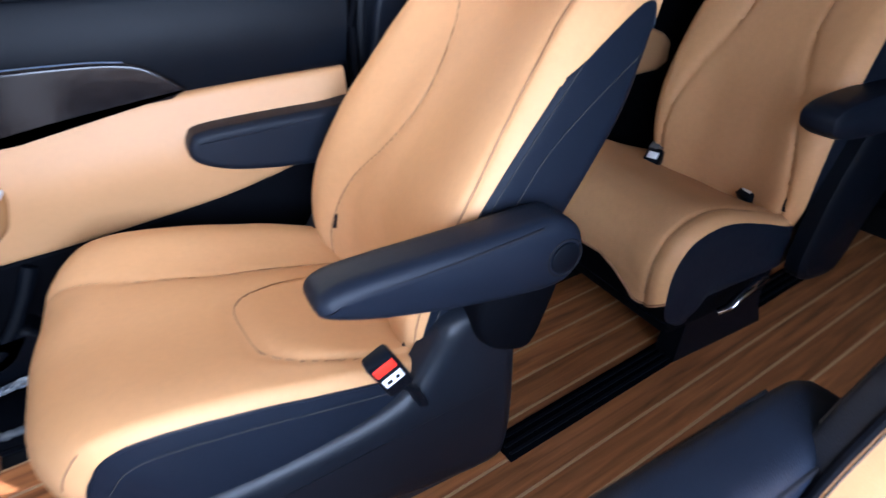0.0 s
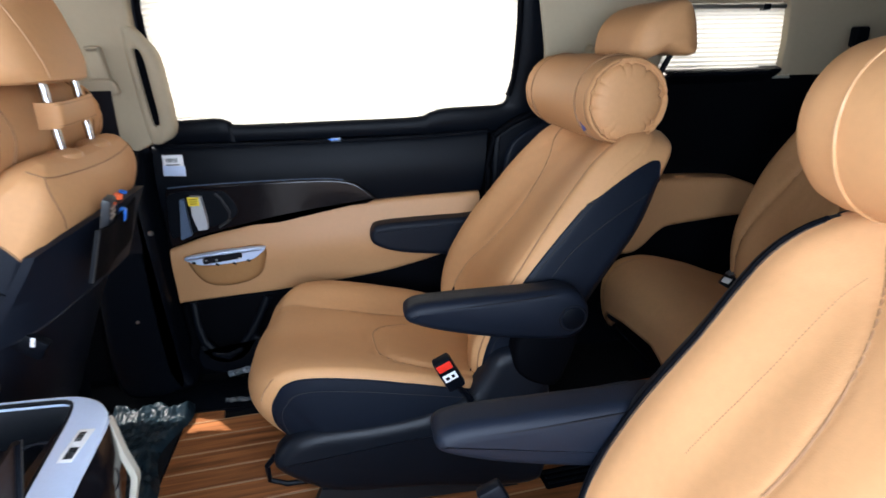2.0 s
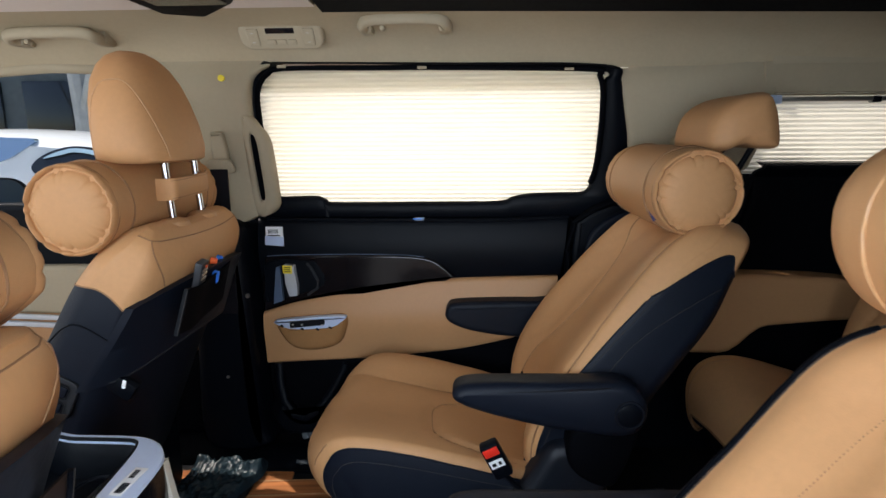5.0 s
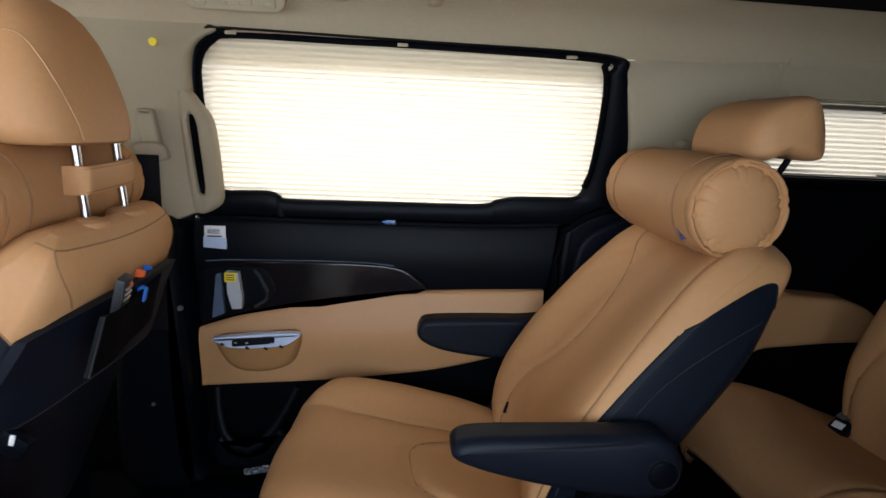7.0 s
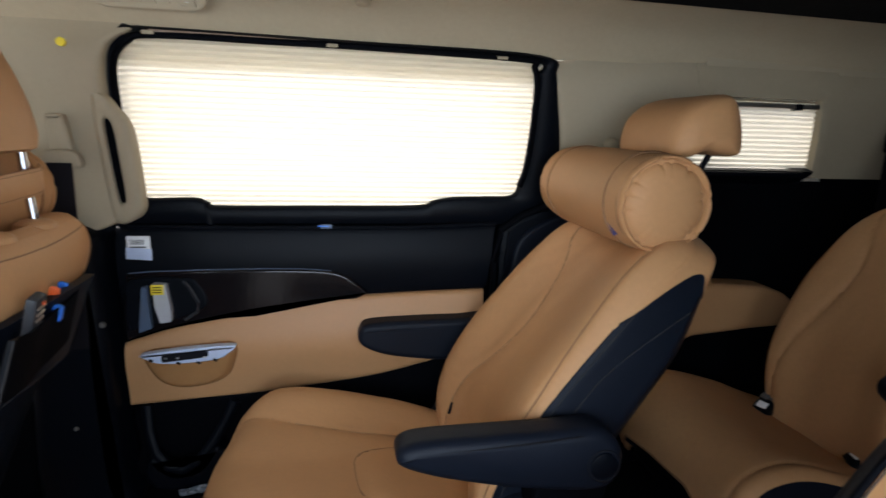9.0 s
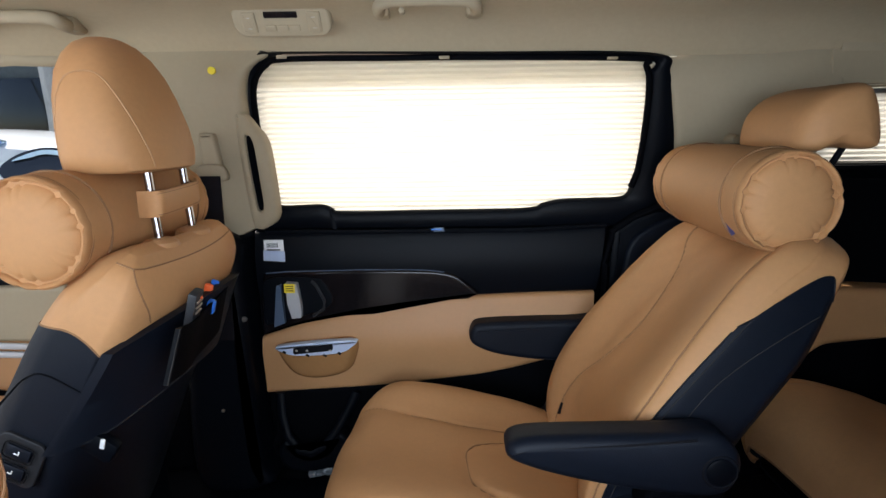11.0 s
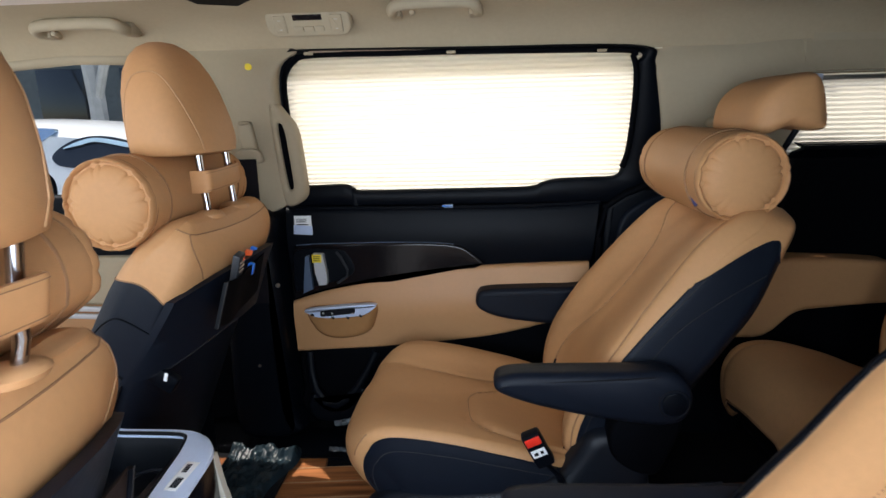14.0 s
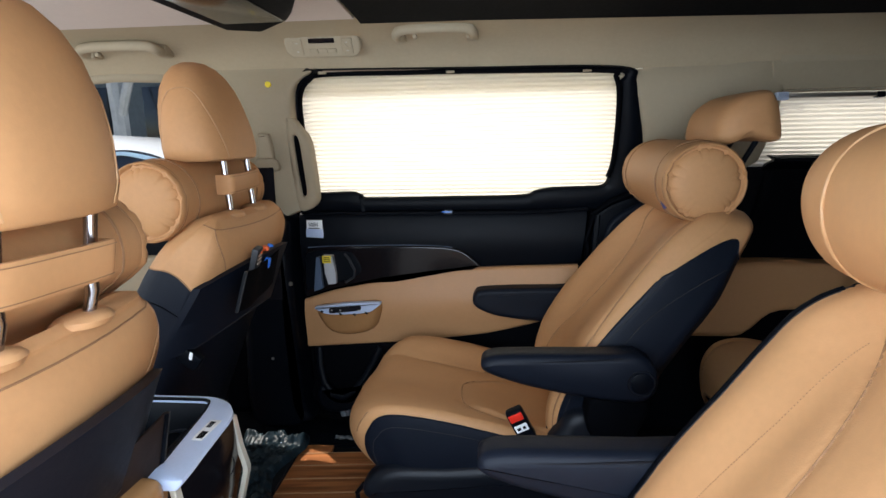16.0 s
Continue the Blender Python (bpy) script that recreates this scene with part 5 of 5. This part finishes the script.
# ---- centre console ----
con = thing("centre_console", (-.55, -.165, 0), "rear end of the centre console with film-covered silver rim", "console")
y0, y1 = -.345, -.080
part("body", loft([[(p.x, y, p.y) for p in inset([(q.x, q.y) for q in crom([(x, z, 0) for x, z in [(-1.1, .375), (-.75, .375), (-.55, .375), (-.42, .374), (-.395, .368), (-.385, .34), (-.385, .30), (-.39, .22), (-.395, .10), (-.40, .0), (-1.1, 0)]], 80, True)], d)] for y, d in ((y0, .022), (y0 + .006, .010), (y0 + .02, .004), (y1 - .02, .004), (y1 - .006, .010), (y1, .022))]), TAN_GLOSS, con, "tan plastic console body")
top_o = [(-.62, -.338), (-.62, -.074), (-.50, -.074), (-.405, -.075), (-.365, -.085), (-.340, -.108), (-.325, -.142), (-.320, -.20), (-.316, -.26), (-.312, -.322), (-.322, -.338), (-.40, -.339)]
top_i = [(-.60, -.322), (-.60, -.088), (-.50, -.086), (-.418, -.087), (-.396, -.091), (-.386, -.104), (-.378, -.142), (-.372, -.20), (-.366, -.26), (-.363, -.302), (-.374, -.320), (-.44, -.322)]
co = crom([(a, b, 0) for a, b in top_o], 96, True)
cn = crom([(a, b, 0) for a, b in top_i], 96, True)


def con_z(x):
    return float(np.interp(x, [-.6, -.40, -.35, -.30], [.471, .471, .469, .466]))


rim = part("cup_rim", loft([[(p.x - .010 * max(0, p.x + .5) / .2, p.y, con_z(p.x) - .016) for p in co], [(p.x, p.y, con_z(p.x) - .005) for p in co], [(p.x * .97 + q.x * .03, p.y * .97 + q.y * .03, con_z(p.x)) for p, q in zip(co, cn)], [(p.x * .88 + q.x * .12, p.y * .88 + q.y * .12, con_z(p.x) + .002) for p, q in zip(co, cn)], [(q.x * .96 + p.x * .04, q.y * .96 + p.y * .04, con_z(q.x) + .003) for p, q in zip(co, cn)], [(q.x, q.y, con_z(q.x)) for q in cn], [(q.x, q.y, con_z(q.x) - .012) for q in cn]], caps=False), FILM, con, "silver cup-holder rim under protective film")
part("rim_skirt", loft([[(p.x - .045 * max(0, p.x + .5) / .2, p.y, .36) for p in co], [(p.x - .036 * max(0, p.x + .5) / .2, p.y, con_z(p.x) - .015) for p in co]], caps=False), TAN_GLOSS, con, "tan plastic skirt under the rim")
part("cup_well", loft([[(q.x, q.y, .464) for q in cn], [(-.48 + (q.x + .48) * .94, -.205 + (q.y + .205) * .94, .45) for q in cn], [(-.48 + (q.x + .48) * .86, -.205 + (q.y + .205) * .86, .41) for q in cn]][::-1], keep=lambda i, j, c: j >= 0 or c.z < .43), BLACK_P, con, "black cup-holder well")
part("well_lip", tube([(q.x, q.y, con_z(q.x) + .001) for q in cn], .0032, 6, True), BLACK_P, con)
for yy in (-.15, -.25):
    part("cup_ring", tube([(-.43 + .034 * math.cos(a), yy + .034 * math.sin(a), .424) for a in np.linspace(0, 2 * math.pi, 30, endpoint=False)], .003, 6, True), BLACK_L, con)
for k in range(7):
    part("print_bar", moved(box(-.0055, .0055, -.0011, .0011, 0, .0008, .0002), pose(-.343, -.204 - .0034 * k, .4715, 0, 2, -2)), INK, rim)
for k in range(4):
    part("print_bar", moved(box(-.004, .004, -.0017, .0017, 0, .0008, .0002), pose(-.345, -.172 - .0052 * k, .4715, 0, 2, -2)), INK, rim)
part("printed_label", moved(box(-.010, .010, -.034, .034, 0, .0006, .0002), pose(-.344, -.197, .4707, 0, 2, -2)), WHITE, rim, "small white printed label")
# black socket panel below the rim, between silver legs
rings = []
for z, x in ((.456, -.336), (.42, -.333), (.38, -.333), (.34, -.338), (.30, -.348), (.24, -.360), (.12, -.372), (.0, -.385)):
    rings.append([Vector((x + .012 * (1 - ((y + .212) / .115) ** 2), y, z)) for y in np.linspace(-.318, -.106, 12)] + [Vector((x - .06, -.106, z)), Vector((x - .06, -.318, z))])
part("rear_panel", loft(rings), PIANO, con, "black rear console panel with sockets")
for sg, yy in ((1, -.122), (-1, -.322)):
    leg = [Vector((a + .006, yy, b)) for a, b in ((-.338, .458), (-.334, .430), (-.329, .400), (-.322, .372), (-.319, .358), (-.320, .348), (-.326, .325), (-.337, .285), (-.350, .24), (-.366, .16), (-.378, .08))]
    part("panel_leg", loft([[p + Vector((-.008, -sg * .006, 0)), p + Vector((-.008, sg * .006, 0)), p + Vector((-.004, sg * .008, 0)), p + Vector((.002, sg * .007, 0)), p + Vector((.002, -sg * .007, 0)), p + Vector((-.004, -sg * .008, 0))] for p in leg]), CREAM, con, "satin silver frame leg")
for yy in (-.165, -.225):
    part("socket", spin([(0, .006), (.012, .006), (.014, .012), (.018, .010), (.019, -.006)], (-.335, yy, .385), "x", 28), BLACK_P, con, "round black power socket")
for z in (.335, .322):
    part("icon_bar", box(-.322, -.3175, -.215, -.185, z - .003, z + .003, .0005), SATIN, con)

part("armrest_lid", moved(box(-.30, .0, -.055, .055, -.03, .028, .024, 4), pose(-.330, -.392, .452, 0, 5, 0)), TAN_GLOSS, con, "tan glossy console armrest lid")

# ---- floor mat in torn film ----
mt = thing("floor_mat", (-.55, .42, 0), "black carpet mat in crinkled clear film on the deck", "floor mat")
FOIL = shader("crinkled_film", (.010, .020, .027), .32, 0.0, var=.6, spec=.18, patch=30, bump=1.0, grain=60)


def crinkle(x, y):
    return .012 * noise.noise(Vector((x * 30, y * 30, 1.3))) + .010 * noise.noise(Vector((x * 90, y * 90, 4.1)))


rows = []
for s in np.linspace(0, 1, 60):
    row = []
    for q in np.linspace(0, 1, 70):
        x = -.66 + s * (.195 + .02 * math.sin(q * 9)) + .01 * q
        y = .15 + q * (.435 + .015 * math.sin(s * 14))
        e = min(s, 1 - s, q, 1 - q) * 14
        row.append(Vector((x, y, .012 + .022 * min(1, e) + crinkle(x, y) * min(1, e + .3) + .03 * max(0, (q - .85) / .15) * min(1, e))))
    rows.append(row)
part("mat_film", loft(rows, closed=False), FOIL, mt, "crinkled glossy protective film", 180)
part("mat_body", box(-.655, -.455, .15, .575, .0, .012, .003), CARPET, mt)

# ---- step inside the far sliding door ----
ds = thing("door_step", (-.1, .64, -.008), "black plastic door step at the deck's edge", "door step", kind="structure")
part("step_plate", box(-.62, STEP_END - .01, .572, .735, -.008, .004, .004), BLACK_P, ds)
part("step_lip", tube([(-.62, .574, .003), (STEP_END - .01, .574, .003)], .004, 8), BLACK_D, ds)
part("step_film", moved(film_patch(.075, .022, Matrix.Identity(4), .006, 16), pose(-.332, .606, .010)), CLEAR, ds, "scrap of clear film", 180)

# ---- floor track of the seats ----
tr = thing("seat_track", (.7, .15, 0), "black recessed seat rail in the floor", "seat rail")
part("rail", moved(box(.43, 1.6, .075, .135, -.006, .003, .002), DECK), BLACK_D, tr)
for y in (.088, .105, .122):
    part("rib", moved(box(.44, 1.59, y - .003, y + .003, .002, .006, .001), DECK), BLACK_P, tr)

# ---- front passenger door ----
fd = thing("door_2", (-1.1, .76, 0), "closed front passenger door with tan trim", "car door", kind="structure")
part("upper_panel", pillow([(-1.74, .55), (-1.74, .74), (-.70, .735), (-.68, .55), (-.70, .45), (-1.74, .40)], .75, .04, .02, n=60), BLACK_P, fd)
part("trim_band", pillow([(-1.74, .36), (-1.74, .54), (-1.2, .56), (-.72, .54), (-.70, .30), (-1.2, .27)], .735, .04, .02, n=60), TAN_VINYL, fd, "tan leatherette door band")
part("upper_band", pillow([(-1.74, .44), (-1.74, .565), (-1.2, .575), (-.74, .56), (-.72, .43), (-1.2, .425)], .720, .03, .012, n=60), BEIGE, fd, "beige padded door band")
for z in (.418, .394):
    part("trim_strip", moved(box(-.36, .36, -.006, .006, -.0085, .0085, .004), pose(-1.16, .708, z, 0, 2, 0)), SILVER, fd, "bright silver trim strip")
part("lower_panel", pillow([(-1.74, .03), (-1.74, .33), (-.70, .34), (-.68, .03)], .76, .03, .01, n=50), BLACK_D, fd)
part("window_frame", tube([(-.675, .765, .74), (-.66, .735, .90), (-.67, .69, 1.08), (-.72, .672, 1.135), (-1.0, .668, 1.145), (-1.4, .675, 1.12), (-1.7, .70, 1.0)], .016, 10), BEIGE, fd, "beige window surround")


def glass_mat():
    m = bpy.data.materials.new("window_glass")
    m.use_nodes = True
    b = m.node_tree.nodes["Principled BSDF"]
    b.inputs["Base Color"].default_value = (.92, .96, .97, 1)
    b.inputs["Roughness"].default_value = .0
    b.inputs["Transmission Weight"].default_value = 1
    b.inputs["IOR"].default_value = 1.02
    return m


GLASS = glass_mat()
g = part("window_glass", loft([[(x, wall_y(z) + .02 + d, z) for x, z in ((-1.72, .73), (-.66, .73), (-.655, 1.14), (-1.4, 1.14), (-1.72, .98))] for d in (0, .004)]), GLASS, fd)
g.visible_shadow = False
strip("dash_panel", [(.74, .0), (.74, .62), (.60, .70), (-.80, .70), (-.94, .62), (-.94, 0)], -1.78, -1.50, BLACK_D, "black dashboard", kind="structure")

# ---- left body side, open sliding door ----
SHIFT[0] = mirror
strip("wall_left_front", side_rows, -1.75, -.62, BLACK_D, "black front body side")
strip("wall_left_rear", side_rows, .72, 2.0, BLACK_D, "black rear body side")
strip("wall_left_upper", upper, .72, 2.0, BEIGE, "beige rear upper body side", n=3)
strip("pillar_left", upper, -.66, -.52, BEIGE, "beige door pillar")
strip("trim_rail", [(.664, 1.128), (.652, 1.16), (.628, 1.19), (.58, 1.216), (.50, 1.234), (.42, 1.243)], -1.75, 2.0, HEADLINER, "beige headliner roof rail", n=4)
SHIFT[0] = None
wt = thing("wheel_arch_trim", (1.25, -.55, 0), "grey and black inner wheel-arch trim wrapped in clear film", "side trim", kind="structure")
part("arch_cover", box(1.0, 1.9, -.98, -.60, -.01, .16, .02), BLACK_P, wt)
part("arch_panel", box(1.05, 1.9, -.97, -.66, .16, .40, .03), BEIGE, wt)
part("film_scrap", film_patch(.5, .16, pose(1.3, -.59, .08, 80, 0, 0), .018, 40), CLEAR, wt, "", 180)
part("wall_back", box(2.0, 2.03, -.98, .80, -.08, 1.25, .004), BLACK_D, None, "black tailgate trim", kind="structure")

# ---- outside ----
# unseen ground, its pale colour picked to bounce light onto the car and building
part("ground", loft([[(-60, y, -.52), (60, y, -.52), (60, y, -.56), (-60, y, -.56)] for y in (-60, 60)]), shader("bounce_ground", (.46, .46, .45), .9, bump=.6, grain=90, var=.2, patch=2), None, "unseen ground made pale to bounce light", kind="structure")
part("sill", box(-.60, .72, -1.02, -.92, -.14, -.004, .01), BLACK_P, None, "black door sill", kind="structure")

# the van's own door mirror, outside the front passenger window
dm = thing("door_mirror", (-1.60, 1.08, .64), "black door mirror outside the front passenger window", "car mirror")
face = [(y, z) for y, z, _ in crom([(.98, .665, 0), (.965, .74, 0), (.985, .795, 0), (1.06, .815, 0), (1.15, .808, 0), (1.205, .775, 0), (1.215, .725, 0), (1.195, .67, 0), (1.13, .645, 0), (1.04, .643, 0)], 48, True)]
cy, cz = 1.09, .73
part("housing", loft([[(x, cy + (y - cy) * k, cz + (z - cz) * k) for y, z in face] for x, k in ((-1.552, .90), (-1.540, .93), (-1.535, .97), (-1.540, 1.0), (-1.57, 1.0), (-1.61, .93), (-1.645, .76), (-1.665, .50), (-1.67, .2))]), BLACK_P, dm, "black plastic mirror housing")
part("mirror_glass", loft([[(x, cy + (y - cy) * .91, cz + (z - cz) * .91) for y, z in face] for x in (-1.556, -1.546)]), shader("mirror_glass", (.62, .68, .72), .02, metal=1.0, var=.0), dm)
part("mirror_foot", tube([(-1.60, .80, .655), (-1.60, .90, .660), (-1.60, 1.0, .672)], .022, 12, flat=.7), BLACK_P, dm)

# the neighbouring car and the building behind
PAINT = shader("white_car_paint", (.84, .85, .86), .2, var=.02, coat=.6)
DARKGLASS = shader("tinted_glass", (.01, .013, .018), .06, spec=.7)
car = thing("parked_car", (-3.2, 3.2, -.52), "white parked car outside the front window", "car")
sec = [(-6.0, .02), (-6.0, .70), (-5.2, .92), (-4.6, 1.0), (-3.9, 1.24), (-3.2, 1.29), (-2.55, 1.26), (-2.07, 1.18), (-1.5, 1.02), (-1.15, .90), (-1.1, .02)]
part("body", loft([[(x, y + (.55 if y < 3 else 0) * max(0, z - .80), z - .52 + .25) for x, z in [(q.x + (.15 if k in (0, 4) else 0), q.y * s) for q in crom([(a, b, 0) for a, b in sec], 60, True)]] for k, (y, s) in enumerate(((2.4, .92), (2.45, .98), (3.2, 1.0), (3.95, .98), (4.0, .92)))]), PAINT, car)
part("side_window", loft([[(x, y + .55 * max(0, z - .80), z - .27) for x, z in [(p.x, p.y) for p in crom([(-2.53, 1.03, 0), (-2.52, 1.09, 0), (-2.42, 1.15, 0), (-2.27, 1.172, 0), (-2.05, 1.13, 0), (-1.82, 1.03, 0), (-1.95, .995, 0), (-2.4, .985, 0)], 40, True)]] for y in (2.42, 2.39)]), DARKGLASS, car)
# bluish metallic colour stands in for the sky mirrored in the windscreen
part("windscreen", loft([[(x, y + .55 * max(0, z - .80), z - .27) for x, z in [(p.x, p.y) for p in crom([(-3.7, 1.0, 0), (-3.65, 1.2, 0), (-3.2, 1.236, 0), (-2.75, 1.228, 0), (-2.56, 1.213, 0), (-2.62, 1.15, 0), (-2.73, 1.085, 0), (-2.95, 1.05, 0), (-3.3, 1.02, 0)], 48, True)]] for y in (2.42, 2.385)]), shader("sky_reflection_glass", (.42, .56, .70), .05, metal=.85, var=.02), car, "windscreen with the sky's reflection put into its bluish colour")
part("window_visor", loft([[(x, y + .55 * max(0, z - .80), z - .27) for x, z in [(q.x, q.y) for q in crom([(-2.47, 1.10, 0), (-2.38, 1.142, 0), (-2.26, 1.160, 0), (-2.03, 1.118, 0), (-2.03, 1.096, 0), (-2.26, 1.136, 0), (-2.37, 1.118, 0)], 36, True)]] for y in (2.385, 2.375)]), shader("pale_visor", (.42, .58, .70), .15, var=.03), car, "pale blue wind deflector")
for x in (-4.9, -1.9):
    part("wheel", spin([(0, 2.36), (.20, 2.36), (.31, 2.38), (.32, 2.5), (0, 2.5)], (x, 0, -.20), n=32), BLACK_D, car)
bld = thing("building", (-6, 9, -.52), "dark glazed building behind the parked cars", "building")
part("wall", box(-22, 10, 9, 9.6, -.52, 7, .05), shader("dark_cladding", (.07, .095, .11), .5, var=.3, patch=1), bld)
for k in range(20):
    for j in range(3):
        part("window", box(-21 + k * 1.5, -19.9 + k * 1.5, 8.95, 9.02, .3 + j * 2.1, 1.9 + j * 2.1, .01), DARKGLASS, bld)
BARK = shader("bark", (.50, .50, .48), .9, bump=.8, grain=60, var=.3)
LEAF = shader("leaf", (.05, .11, .03), .6, var=.4)
rnd = random.Random(4)
for tx, ty in ((-5.0, 6.6), (-7.6, 6.8)):
    tree = thing("tree", (tx, ty, -.52), "leafy street tree with a pale trunk", "tree", "street trees")
    part("trunk", joined(*[tube(crom(c, 14), r, 8) for c, r in (([(tx, ty, -.52), (tx + .1, ty, 1), (tx + .05, ty, 2.6), (tx + .2, ty, 4)], .11), ([(tx + .08, ty, 1.2), (tx + .6, ty - .2, 2.2), (tx + 1.1, ty, 3.2)], .06), ([(tx + .06, ty, 1.8), (tx - .5, ty, 2.7), (tx - .9, ty + .2, 3.6)], .05))]), BARK, tree)
    bm = bmesh.new()
    for k in range(1500):
        c = Vector((tx + rnd.gauss(.1, .75), ty + rnd.gauss(0, .6), 4.6 + rnd.gauss(0, .7)))
        a, b = (Vector((rnd.uniform(-1, 1), rnd.uniform(-1, 1), rnd.uniform(-1, 1))).normalized() * .06 for _ in range(2))
        bm.faces.new([bm.verts.new(c + a), bm.verts.new(c + b), bm.verts.new(c - a), bm.verts.new(c - b)])
    part("crown", bm, LEAF, tree, kind="stuff")

# ---- deck planks ----
PITCH, GAP = .068, .0055
deck = thing("floor_deck", (0, 0, 0), "brown wooden deck planks with pale inlay strips", "flooring", kind="structure")
FALL = math.tan(radians(5.0))
MESHES = {}
for k in range(-14, 11):
    y = .0505 + k * PITCH
    for width, deep, nm, dy, dz, mat in ((PITCH - GAP, .010, "plank", 0, 0, WOOD), (GAP - .0006, .008, "inlay_strip", PITCH / 2, -.0006, INLAY)):
        end = min(1.80, max(min((.567 - y - dy) / FALL, STEP_END), (.49 - y - dy) / FALL))
        start = max(-1.30 + .02 * (k % 3), (-.890 - y - dy) / FALL)
        if end - start < .08:
            continue
        key = (nm, round(end - start, 2))
        if key not in MESHES:
            MESHES[key] = plank_mesh(key[1], width, deep, .0012 if nm == "plank" else .0006)
            MESHES[key].materials.append(mat)
        ob = new(nm, MESHES[key])
        ob.parent = deck
        ob.matrix_basis = DECK @ Matrix.Translation((start, y + dy, dz))
